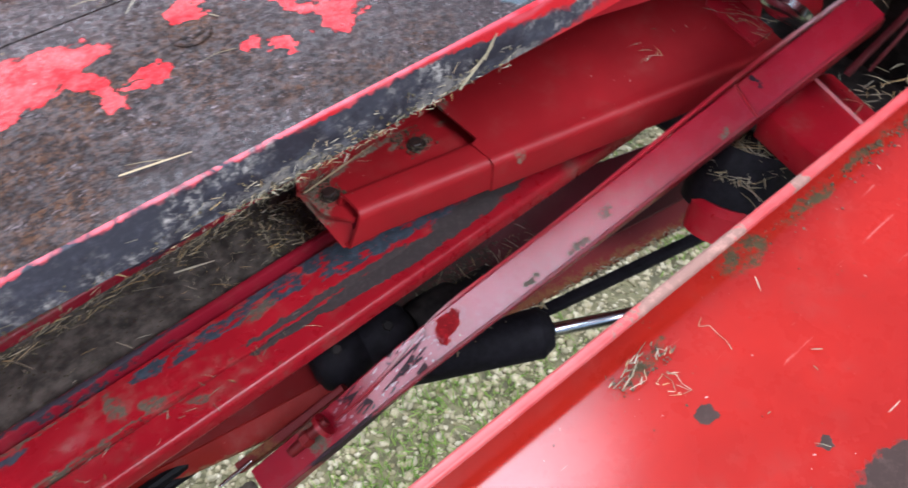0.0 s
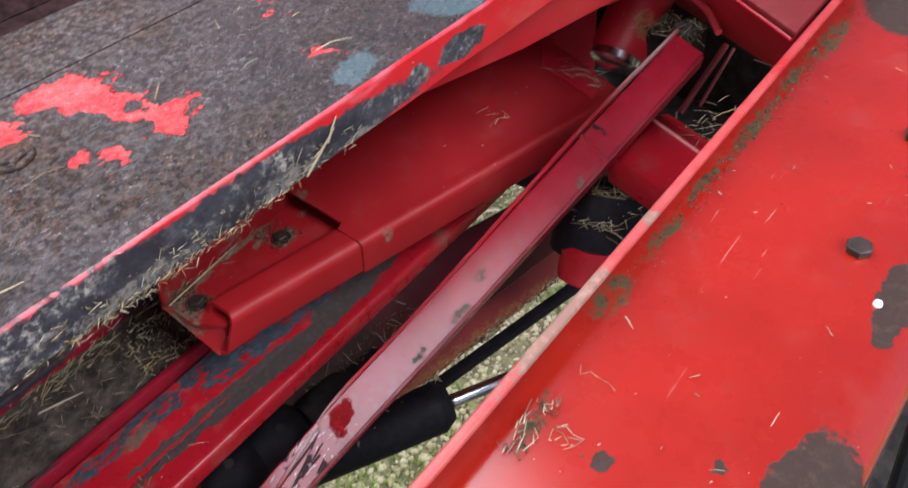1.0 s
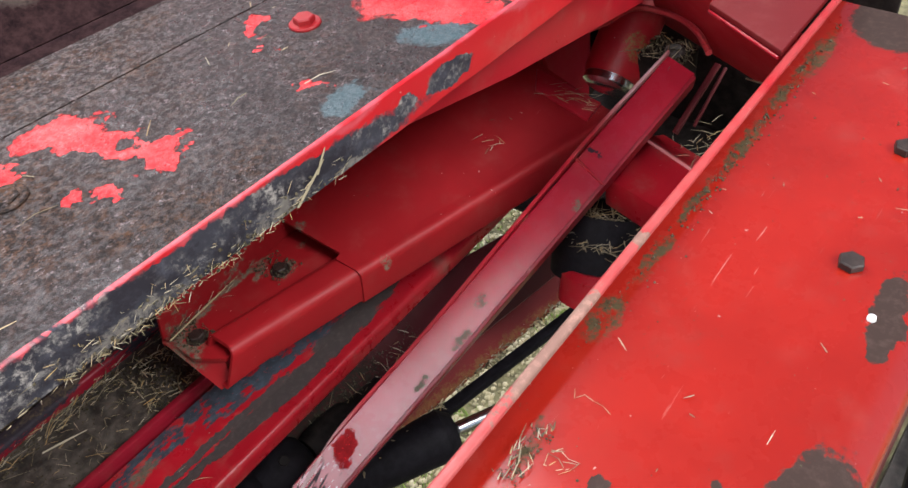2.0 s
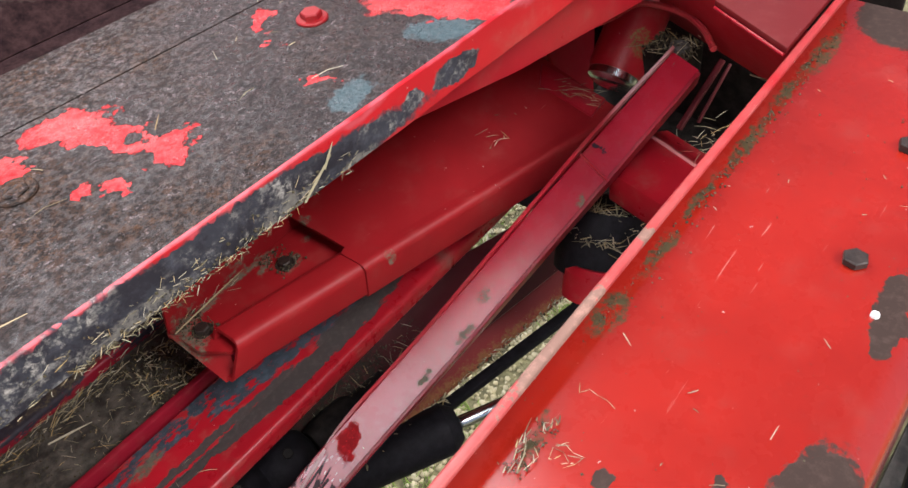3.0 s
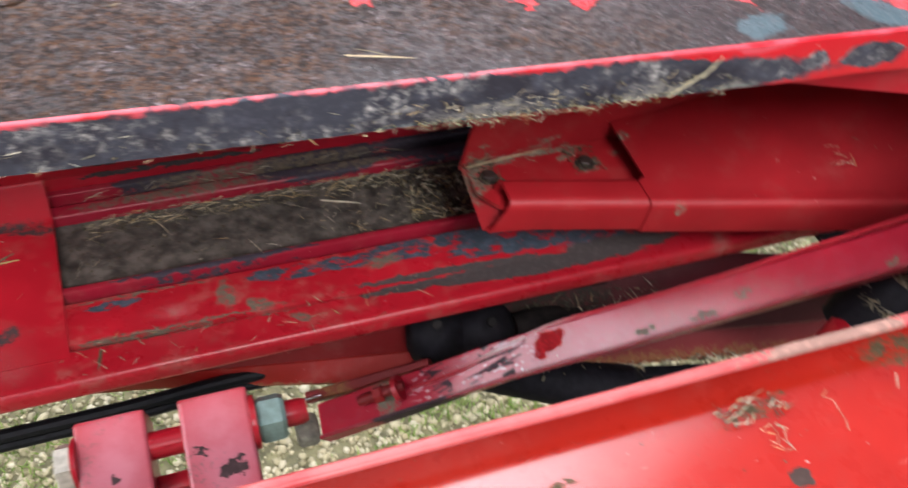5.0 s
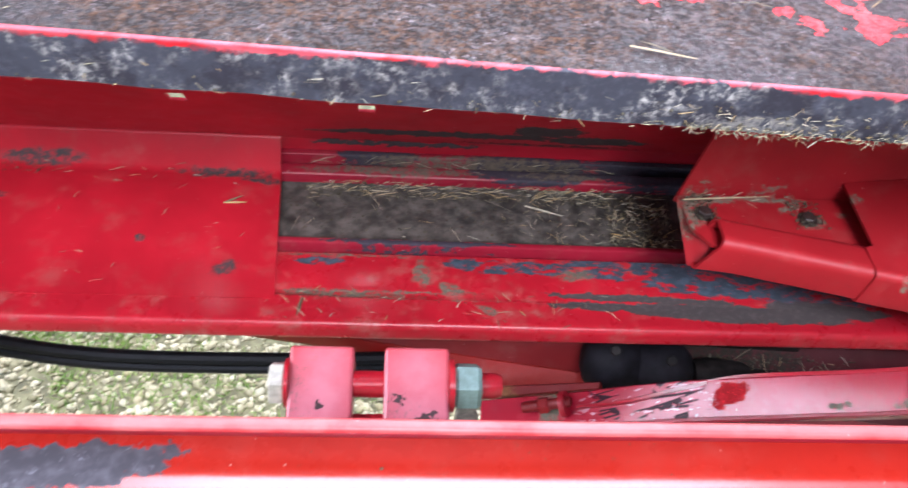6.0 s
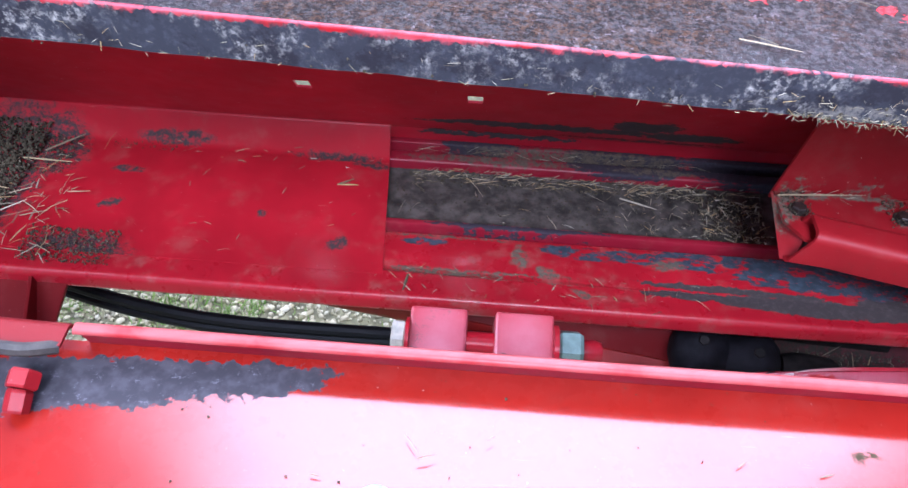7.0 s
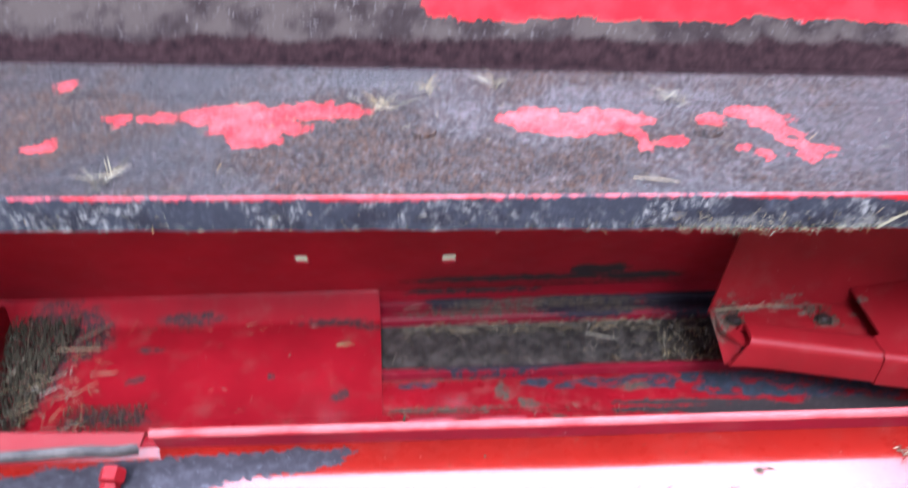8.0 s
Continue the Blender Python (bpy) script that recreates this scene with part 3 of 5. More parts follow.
M_rubber = plain("black_rubber", (0.007, 0.006, 0.008), 0.65, 0, 0.5, 90, 0.5, 0.12)
# maroon darkened for the shade on the beam web; the dirt spot is separate
M_maroon = painted("shaded_maroon_paint", (0.070, 0.005, 0.008), 0.55, dust=0.08, dirt=[(0.50, 0.19, 0.53, 0.07, 0.04, 0.05, 0)], dirt_color=(0.03, 0.026, 0.02))
# pale paint for the highlight along the cross member's worn fold
M_fold_glint = painted("worn_fold_glint_paint", (0.55, 0.20, 0.20), 0.35, dust=0.6, coat=0.6)
M_hose = plain("black_hose_rubber", (0.008, 0.008, 0.009), 0.5, 0, 0.3, 260, 0.15, 0.15)
# one black for caked grime and for shade in recesses
M_grime_shade = plain("black_grime_and_shade", (0.013, 0.010, 0.009), 0.65, 0, 0.7, 60, 0.6, 0.15)
M_worn_steel = plain("worn_dull_steel", (0.09, 0.085, 0.08), 0.55, 0.3, 0.6, 140, 0.6)
M_clevis = plain("muddy_clevis_steel", (0.15, 0.135, 0.10), 0.7, 0, 0.5, 90, 0.5)
M_soil = plain("gravel_bed_soil", (0.13, 0.12, 0.06), 0.95, 0, 0.5, 45, 0.8)
M_stone = pieces("gravel_stones", [(0.34, 0.30, 0.17), (0.48, 0.43, 0.27), (0.20, 0.18, 0.09), (0.56, 0.51, 0.36), (0.32, 0.27, 0.14)])
M_grass = pieces("grass_blades", [(0.10, 0.22, 0.02), (0.19, 0.33, 0.04), (0.28, 0.38, 0.08), (0.12, 0.25, 0.025)], 0.55)
M_straw = pieces("dry_straw", [(0.16, 0.13, 0.075), (0.32, 0.28, 0.18), (0.10, 0.08, 0.04), (0.42, 0.38, 0.28), (0.38, 0.25, 0.09), (0.50, 0.46, 0.36)], 0.8)
M_moss = pieces("dirt_crumbs", [(0.040, 0.034, 0.020), (0.075, 0.060, 0.036), (0.055, 0.048, 0.026), (0.12, 0.10, 0.065)], 0.95)
M_dropping = plain("dried_grey_dropping", (0.24, 0.25, 0.25), 0.8, 0, 0.35, 150, 0.5)
M_white = plain("white_bird_spot", (0.8, 0.8, 0.78), 0.6, 0, 0.05)


# ---- makers ----
rnd = random.Random(4)


def thing(name, at, label, category, group="", kind=""):
    e = new(name)
    e.location = at
    e.empty_display_size = 0.05
    return tagged(e, label, category, group, kind)


def base_of(ob):
    at = Vector((0, 0, 0))
    while ob:
        at = at + ob.location
        ob = ob.parent
    return at


def part(name, bm, material, parent=None, label="", smooth=True):
    """One mesh under a thing or part; bm is in world coordinates."""
    bmesh.ops.recalc_face_normals(bm, faces=bm.faces)
    bmesh.ops.translate(bm, verts=bm.verts, vec=-base_of(parent))
    me = bpy.data.meshes.new(name)
    bm.to_mesh(me)
    bm.free()
    if smooth:
        me.polygons.foreach_set("use_smooth", [True] * len(me.polygons))
        me.set_sharp_from_angle(angle=radians(35))
    me.materials.append(material)
    ob = new(name, me)
    ob.parent = parent
    return tagged(ob, label) if label else ob


def fillet(pts, r, n=5):
    """Rounds the inner corners of a polyline of (y, z)."""
    out = [Vector(pts[0])]
    for a, b, c in zip(pts, pts[1:], pts[2:]):
        a, b, c = Vector(a), Vector(b), Vector(c)
        rr = min(r, (a - b).length * 0.45, (c - b).length * 0.45)
        p, q = b + (a - b).normalized() * rr, b + (c - b).normalized() * rr
        for i in range(n + 1):
            t = i / n
            out.append(p * (1 - t) ** 2 + b * 2 * t * (1 - t) + q * t ** 2)
    out.append(Vector(pts[-1]))
    return out


def dent(x, y, z, size):
    return noise.noise(Vector((x * 3.1, y * 6.3, z * 6.3))) * size + noise.noise(Vector((x * 14, y * 17, z * 17))) * size * 0.35


def sheet(prof, xs, thick, shift=None, wave=0.0005, r=0.006, seg=5):
    """A bent sheet: a profile of (y, z) drawn along x. shift(x, y, z) moves its points. Thickness goes to the profile's right."""
    line = fillet(prof, r, seg) if r else [Vector(p) for p in prof]
    nrm = []
    for i in range(len(line)):
        a, b = line[max(i - 1, 0)], line[min(i + 1, len(line) - 1)]
        d = (b - a).normalized()
        nrm.append(Vector((d.y, -d.x)))
    ring = line + [p + n * thick for p, n in zip(reversed(line), reversed(nrm))]
    bm = bmesh.new()
    rows = []
    for x in xs:
        row = []
        for p in ring:
            q = Vector((x, p.x, p.y))
            if shift:
                q = Vector(shift(*q))
            q.z += dent(q.x, q.y, 0.3, wave)
            q.y += dent(q.x, 0.7, q.z, wave)
            row.append(bm.verts.new(q))
        rows.append(row)
    m = len(ring)
    for ra, rb in zip(rows, rows[1:]):
        for i in range(m):
            bm.faces.new((ra[i], ra[(i + 1) % m], rb[(i + 1) % m], rb[i]))
    for row in (rows[0], rows[-1]):
        k = len(line)
        for i in range(k - 1):
            bm.faces.new((row[i], row[i + 1], row[m - 2 - i], row[m - 1 - i]))
    return bm


def span(a, b, n):
    return [a + (b - a) * i / n for i in range(n + 1)]


def plate(corners, thick, bevel=0.0012, up=None, cuts=0):
    """A flat plate from its corners in space; thickness goes against the normal."""
    bm = bmesh.new()
    vs = [bm.verts.new(c) for c in corners]
    f = bm.faces.new(vs)
    f.normal_update()
    n = f.normal.copy()
    if up is not None and n.dot(Vector(up)) < 0:
        n = -n
    low = [bm.verts.new(Vector(c) - n * thick) for c in corners]
    bm.faces.new(low)
    k = len(vs)
    for i in range(k):
        bm.faces.new((vs[i], vs[(i + 1) % k], low[(i + 1) % k], low[i]))
    bmesh.ops.recalc_face_normals(bm, faces=bm.faces)
    if bevel:
        bmesh.ops.bevel(bm, geom=bm.edges[:], offset=bevel, segments=2, affect="EDGES", profile=0.5)
    return bm


def box(x0, x1, y0, y1, z0, z1, bevel=0.001):
    bm = bmesh.new()
    bmesh.ops.create_cube(bm, size=1)
    for v in bm.verts:
        v.co = ((x0 + x1) / 2 + v.co.x * (x1 - x0), (y0 + y1) / 2 + v.co.y * (y1 - y0), (z0 + z1) / 2 + v.co.z * (z1 - z0))
    if bevel:
        bmesh.ops.bevel(bm, geom=bm.edges[:], offset=bevel, segments=2, affect="EDGES", profile=0.5)
    return bm


def bar(a, b, across, wide, thick, bevel=0.001):
    """A flat bar from a to b, wide along across, thickness below."""
    a, b, w = Vector(a), Vector(b), Vector(across)
    d = (b - a).normalized()
    w = (w - d * w.dot(d)).normalized() * wide / 2
    return plate([a - w, a + w, b + w, b - w], thick, bevel, up=(0, 0, 1))


def frame_of(d):
    return d.to_track_quat("Z", "Y").to_matrix().to_4x4()


def lathe(a, b, rings, sides=20, caps=True):
    """A body of turning between a and b; rings are (share of the way, radius)."""
    a, b = Vector(a), Vector(b)
    m = Matrix.Translation(a) @ frame_of(b - a)
    length = (b - a).length
    bm = bmesh.new()
    rows = []
    for s, r in rings:
        rows.append([bm.verts.new(m @ Vector((math.cos(2 * math.pi * i / sides) * r, math.sin(2 * math.pi * i / sides) * r, s * length))) for i in range(sides)])
    for ra, rb in zip(rows, rows[1:]):
        for i in range(sides):
            bm.faces.new((ra[i], ra[(i + 1) % sides], rb[(i + 1) % sides], rb[i]))
    if caps:
        bm.faces.new(rows[0])
        bm.faces.new(rows[-1])
    return bm


def rod(a, b, r, sides=16, edge=0.08):
    return lathe(a, b, [(0, r * 0.85), (edge, r), (1 - edge, r), (1, r * 0.85)], sides)


def hexagon(a, b, flats, turn=0.0):
    """A six-sided head or nut between a and b with chamfered ends."""
    a, b = Vector(a), Vector(b)
    m = Matrix.Translation(a) @ frame_of(b - a) @ Matrix.Rotation(turn, 4, "Z")
    length, r = (b - a).length, flats / math.sqrt(3)
    bm = bmesh.new()
    rows = []
    for s, k in ((0, 0.90), (0.12, 1), (0.85, 1), (1, 0.88)):
        rows.append([bm.verts.new(m @ Vector((math.cos(math.pi / 3 * i) * r * k, math.sin(math.pi / 3 * i) * r * k, s * length))) for i in range(6)])
    for ra, rb in zip(rows, rows[1:]):
        for i in range(6):
            bm.faces.new((ra[i], ra[(i + 1) % 6], rb[(i + 1) % 6], rb[i]))
    bm.faces.new(rows[0])
    bm.faces.new(rows[-1])
    return bm


def smooth_line(pts, n=8):
    """A Catmull-Rom line through points."""
    P = [Vector(p) for p in pts]
    P = [P[0] * 2 - P[1]] + P + [P[-1] * 2 - P[-2]]
    out = []
    for i in range(1, len(P) - 2):
        for k in range(n):
            t = k / n
            a, b, c, d = P[i - 1], P[i], P[i + 1], P[i + 2]
            out.append(0.5 * (2 * b + (c - a) * t + (2 * a - 5 * b + 4 * c - d) * t * t + (3 * b - a - 3 * c + d) * t ** 3))
    out.append(P[-2])
    return out


def pipe(pts, r, sides=10, n=8):
    line = smooth_line(pts, n)
    bm = bmesh.new()
    rows = []
    up = Vector((0, 0, 1))
    for i, p in enumerate(line):
        d = (line[min(i + 1, len(line) - 1)] - line[max(i - 1, 0)]).normalized()
        s = d.cross(up)
        s = s.normalized() if s.length > 1e-4 else Vector((1, 0, 0))
        u = s.cross(d)
        rows.append([bm.verts.new(p + (s * math.cos(2 * math.pi * k / sides) + u * math.sin(2 * math.pi * k / sides)) * r) for k in range(sides)])
    for ra, rb in zip(rows, rows[1:]):
        for k in range(sides):
            bm.faces.new((ra[k], ra[(k + 1) % sides], rb[(k + 1) % sides], rb[k]))
    bm.faces.new(rows[0])
    bm.faces.new(rows[-1])
    return bm


def stuff(name, verts, faces, material, label, category, parent=None):
    me = bpy.data.meshes.new(name)
    me.from_pydata([tuple(v) for v in verts], [], faces)
    me.materials.append(material)
    ob = new(name, me)
    ob.parent = parent
    return tagged(ob, label, category, kind="stuff")


class Heap:
    """Collects many small pieces for one object."""

    def __init__(self):
        self.v, self.f = [], []

    def blade(self, at, direction, length, width, bend=0.0):
        """A three-sided splinter: straw, stalk or grass blade."""
        d = Vector(direction).normalized()
        s = d.cross(Vector((0.13, 0.21, 1))).normalized() * width / 2
        u = s.cross(d).normalized() * width / 2
        at = Vector(at)
        k = len(self.v)
        mid = at + d * length * 0.5 + Vector((0, 0, bend * length))
        end = at + d * length
        for p, w in ((at, 0.8), (mid, 1.0), (end, 0.35)):
            self.v += [p + s * w, p - s * w, p + u * w]
        for a in (k, k + 3):
            self.f += [(a, a + 1, a + 4, a + 3), (a + 1, a + 2, a + 5, a + 4), (a + 2, a, a + 3, a + 5)]
        self.f += [(k, k + 2, k + 1), (k + 6, k + 7, k + 8)]

    def crumb(self, at, r):
        """An uneven eight-faced stone or crumb."""
        k = len(self.v)
        q = Euler((rnd.uniform(0, 6), rnd.uniform(0, 6), rnd.uniform(0, 6))).to_matrix()
        for d in ((1, 0, 0), (-1, 0, 0), (0, 1, 0), (0, -1, 0), (0, 0, 1), (0, 0, -1)):
            self.v.append(Vector(at) + q @ (Vector(d) * r * rnd.uniform(0.6, 1.15)))
        self.f += [(k + a, k + b, k + c) for a, b, c in ((0, 2, 4), (2, 1, 4), (1, 3, 4), (3, 0, 4), (2, 0, 5), (1, 2, 5), (3, 1, 5), (0, 3, 5))]


def pebble_shape():
    """A rough stone of unit size."""
    bm = bmesh.new()
    bmesh.ops.create_icosphere(bm, subdivisions=1, radius=1)
    return [v.co.copy() for v in bm.verts], [tuple(v.index for v in f.verts) for f in bm.faces], bm.free()


# ---- ground ----
GZ = 0.12
bm = bmesh.new()
bmesh.ops.create_grid(bm, x_segments=60, y_segments=60, size=1.0)
for v in bm.verts:
    far = max(abs(v.co.x), abs(v.co.y))
    k = 1.6 if far < 0.8 else 1.6 + (far - 0.8) ** 2 * 5000
    v.co.x, v.co.y = v.co.x * k + 0.2, v.co.y * k + 0.3
    v.co.z = GZ + noise.noise(Vector((v.co.x * 3, v.co.y * 3, 0))) * 0.012
ground = part("ground", bm, M_soil)
tagged(ground, "trodden gravel and soil with thin grass", "ground", kind="structure")

PEB_V, PEB_F, _ = pebble_shape()
g_v, g_f = [], []
for _ in range(32000):
    x, y = rnd.uniform(-1.0, 1.25), rnd.uniform(-0.1, 0.75)
    r = rnd.choice((0.0022, 0.003, 0.003, 0.004, 0.005, 0.0065))
    sx, sy, sz = r * rnd.uniform(0.8, 1.4), r * rnd.uniform(0.7, 1.1), r * rnd.uniform(0.5, 0.8)
    c, s = math.cos(rnd.uniform(0, 6)), math.sin(rnd.uniform(0, 6))
    z = GZ + noise.noise(Vector((x * 3, y * 3, 0))) * 0.012 + r * 0.25
    k = len(g_v)
    o = rnd.uniform(0, 50)
    for p in PEB_V:
        w = 1 + 0.22 * noise.noise(p * 1.3 + Vector((o, o, 0)))
        px, py, pz = p.x * sx * w, p.y * sy * w, p.z * sz * w
        g_v.append((x + px * c - py * s, y + px * s + py * c, z + pz))
    g_f += [tuple(i + k for i in f) for f in PEB_F]
gravel = stuff("gravel", g_v, g_f, M_stone, "pale yellow-grey rounded gravel lying on the soil", "gravel")
gravel.data.polygons.foreach_set("use_smooth", [True] * len(gravel.data.polygons))

tufts = Heap()
for _ in range(2300):
    x, y = rnd.uniform(-1.0, 1.25), rnd.uniform(-0.1, 0.75)
    if noise.noise(Vector((x * 4, y * 4, 2))) < -0.08:
        continue
    for _ in range(rnd.randint(6, 14)):
        px, py = x + rnd.gauss(0, 0.014), y + rnd.gauss(0, 0.014)
        tufts.blade((px, py, GZ - 0.004), (rnd.gauss(0, 0.7), rnd.gauss(0, 0.7), 1), rnd.uniform(0.012, 0.03), rnd.uniform(0.0014, 0.0026), rnd.uniform(-0.1, 0.1))
stuff("grass", tufts.v, tufts.f, M_grass, "short green grass blades growing between the gravel", "grass")


# ---- upper deck ----
def lip_y(x):
    return 0.0045 - 0.05 * x


def seam_y(x):
    return 0.186 - 0.106 * x


def strip_y(x):
    return 0.262 - 0.13 * x


X0, X1 = -1.0, 1.15
deck = thing("deck_cover", (0.1, 0.1, 1.0), "rust-brown steel deck cover with flakes of red paint over the trough", "machine cover")
XS = span(X0, X1, 70)
THK = 0.003


def deck_shift(x, y, z):
    return x, (lip_y(x) + y * (seam_y(x) - lip_y(x)) if y >= 0 else lip_y(x) + y), z


bm = sheet([(0.0135, DZ), (1.0, DZ)], XS, THK, deck_shift, 0.0006, 0)
bmesh.ops.subdivide_edges(bm, edges=[e for e in bm.edges if abs(e.verts[0].co.x - e.verts[1].co.x) < 1e-4 and e.calc_length() > 0.05], cuts=8)
part("deck_plate", bm, M_deck, deck)
# worn bend, its pink sheen put into the colour, and the flange that hangs from it
FL = 0.029


def flange_shift(x, y, z):
    rag = noise.noise(Vector((x * 22, 0, 0))) * 0.0014 if z < DZ - FL + 0.001 else 0
    return x, lip_y(x) + y, z + rag


bm = sheet([(0.0026, DZ + 0.0002), (0.0, DZ), (0.0008, DZ - FL)], span(X0, X1, 130), -THK, flange_shift, 0.0004, 0.0024, 6)
part("front_flange", bm, M_flange, deck, "dirt-grey flange with a worn bend, pink sheen in its colour")


def strip_shift(x, y, z):
    a, b = seam_y(x) + 0.0025, strip_y(x)
    return x, a + (b - a) * y, z


bm = sheet([(0.0, DZ - 0.0005), (1.0, DZ + 0.001), (1.02, DZ - 0.014)], XS, THK, strip_shift, 0.0005, 0)
part("seam_strip", bm, M_strip, deck, "narrow grey-brown steel strip behind the seam")


def hex_bolt(parent, x, y, z, flats, h, mat, washer=True, turn=0.3, label=""):
    b = part("bolt", hexagon((x, y, z), (x, y, z + h), flats, turn), mat, parent, label, smooth=False)
    if washer:
        part("washer", lathe((x, y, z - 0.0005), (x, y, z + 0.0018), [(0, flats * 0.86), (0.7, flats * 0.86), (1, flats * 0.8)], 24), mat, b)
    return b


hex_bolt(deck, 0.298, 0.097, DZ, 0.014, 0.003, M_deck, label="rusted hexagon bolt with washer")
hex_bolt(deck, 0.508, 0.083, DZ, 0.0125, 0.006, M_bolt_red, label="red painted hexagon bolt")
hex_bolt(deck, 0.060, 0.112, DZ, 0.013, 0.002, M_deck, label="rusted hexagon bolt with washer")

rear = thing("rear_panel", (0.1, 0.3, 1.02), "sloping rear panel, brown dirt below and worn red paint above", "machine panel")


def rear_shift(x, y, z):
    return x, strip_y(x) + y, z


part("lower_fold", sheet([(-0.012, DZ - 0.012), (0.034, DZ - 0.0065)], XS, 0.003, rear_shift, 0.001, 0), M_rear, rear, "dirt-caked lower fold")
part("panel", sheet([(0.0345, DZ - 0.006), (0.045, DZ + 0.002), (0.16, DZ + 0.095)], XS, 0.003, rear_shift, 0.001, 0.03), M_rear, rear)

# ---- trough: floor, rolled front edge, rails, leaning back wall ----
FZ = 0.62
trough = thing("trough", (0.0, 0.28, 0.60), "long red steel trough with a rolled front edge", "machine trough")
FY = 0.154


def slant(x, y, z):
    """The slot between rolled edge and ledge runs slightly askew."""
    return x, (y - 0.0275 * max(0.0, x) if 0.19 < y < 0.21 else y), z


def cover_end(x, y, z):
    """The loose sheet's end is cut slightly askew."""
    return (x + (0.0 if x < -0.2 else (x + 0.2) / 0.18 * (0.008 - 0.075 * (y - 0.20)))), y, z


bm = sheet([(0.1935, 0.594), (FY + 0.004, 0.594), (FY, 0.600), (FY, FZ), (0.1945, FZ), (0.1952, FZ - 0.014)], span(-0.62, 0.87, 66), 0.004, slant, 0.0005, 0.010, 6)
part("rolled_edge", bm, M_beam, trough, "rolled red front edge with worn grey strip")
bm = sheet([(0.1986, FZ - 0.016), (0.1990, FZ - 0.001), (0.2525, FZ - 0.003), (0.2530, FZ - 0.030)], span(-0.03, 0.87, 40), 0.004, slant, 0.0004, 0.0015, 2)
part("ledge", bm, M_beam, trough, "ledge of worn red and blue-grey paint")
# black floor stands in for the shade down in the slot
part("slot_floor", box(-0.03, 0.60, 0.2535, 0.2650, FZ - 0.040, FZ - 0.036), M_grime_shade, trough, "black slot bottom, shade put into its colour")
part("front_rail", box(-0.03, 0.60, 0.2652, 0.2732, FZ - 0.045, FZ - 0.001, 0.0018), M_rail, trough, "dull red rail beside the slot")
bm = sheet([(0.2740, FZ - 0.017), (0.300, FZ - 0.019), (0.366, FZ - 0.018), (0.3765, FZ - 0.015)], span(-0.03, 0.62, 60), 0.003, None, 0.0014, 0.004)
part("trough_floor", bm, M_floor_dark, trough, "bare dark steel floor under a film of dirt")
part("back_rail", sheet([(0.3775, FZ - 0.030), (0.3780, FZ - 0.004), (0.3900, FZ - 0.001), (0.3905, FZ - 0.030)], span(-0.03, 0.62, 30), -0.002, None, 0.0006, 0.0015, 3), M_rail, trough, "dull red inner ridge")
part("back_ledge", sheet([(0.3925, FZ - 0.018), (0.4030, FZ - 0.016), (0.4050, FZ + 0.003), (0.4120, FZ + 0.005), (0.4128, FZ - 0.010)], span(-0.03, 0.62, 30), 0.002, None, 0.0006, 0.0015, 3), M_rail, trough, "worn step below the back wall")
bm = sheet([(0.1850, FZ + 0.0006), (0.1960, FZ + 0.0008), (0.368, FZ + 0.0025), (0.4040, FZ + 0.030), (0.3988, FZ + 0.0375)], span(-0.56, -0.020, 40), 0.004, cover_end, 0.0008, 0.006)
part("cover_sheet", bm, M_trough, trough, "smooth red sheet with dirt at its end")

# back wall with two square holes
WALL = [(0.4135, 0.640), (0.400, 0.6525), (0.128, 0.995)]


def wall_at(s):
    a, b = Vector(WALL[1]), Vector(WALL[2])
    return a + (b - a) * s


HOLES, HW, HH = ((-0.1065, 0.769), (0.0742, 0.7585)), 0.0082, 0.0130 / 0.44


def share(z):
    return (z - WALL[1][1]) / (WALL[2][1] - WALL[1][1])


bm = bmesh.new()
cuts_x = sorted({-0.62, 1.1, *[h - HW for h, _ in HOLES], *[h + HW for h, _ in HOLES], *span(-0.62, 1.1, 12)})
cuts_s = sorted([0.0, 0.12, 0.55, 0.75, 1.0, *[share(z) + k for _, z in HOLES for k in (-HH, HH)]])
grid = {}
for i, x in enumerate(cuts_x):
    for j, s in enumerate(cuts_s):
        p = wall_at(s)
        grid[i, j] = bm.verts.new((x, p.x + dent(x, 0.2, p.y, 0.0008), p.y))
for i in range(len(cuts_x) - 1):
    for j in range(len(cuts_s) - 1):
        mid = (cuts_x[i] + cuts_x[i + 1]) / 2
        up = (cuts_s[j] + cuts_s[j + 1]) / 2
        if any(abs(mid - h) < HW and abs(up - share(z)) < HH for h, z in HOLES):
            continue
        bm.faces.new((grid[i, j], grid[i + 1, j], grid[i + 1, j + 1], grid[i, j + 1]))
ext = bmesh.ops.extrude_face_region(bm, geom=bm.faces[:])
bmesh.ops.translate(bm, verts=[v for v in ext["geom"] if isinstance(v, bmesh.types.BMVert)], vec=(0, 0.0024, 0.0019))
part("back_wall", bm, M_wall, trough, "leaning red back wall with two square holes")
part("wall_foot", sheet([(0.4135, FZ - 0.040), (0.4135, FZ + 0.006), (0.407, FZ + 0.026), (0.3985, FZ + 0.0345)], span(-0.62, 0.62, 40), 0.003, None, 0.0006, 0.004), M_wall, trough)
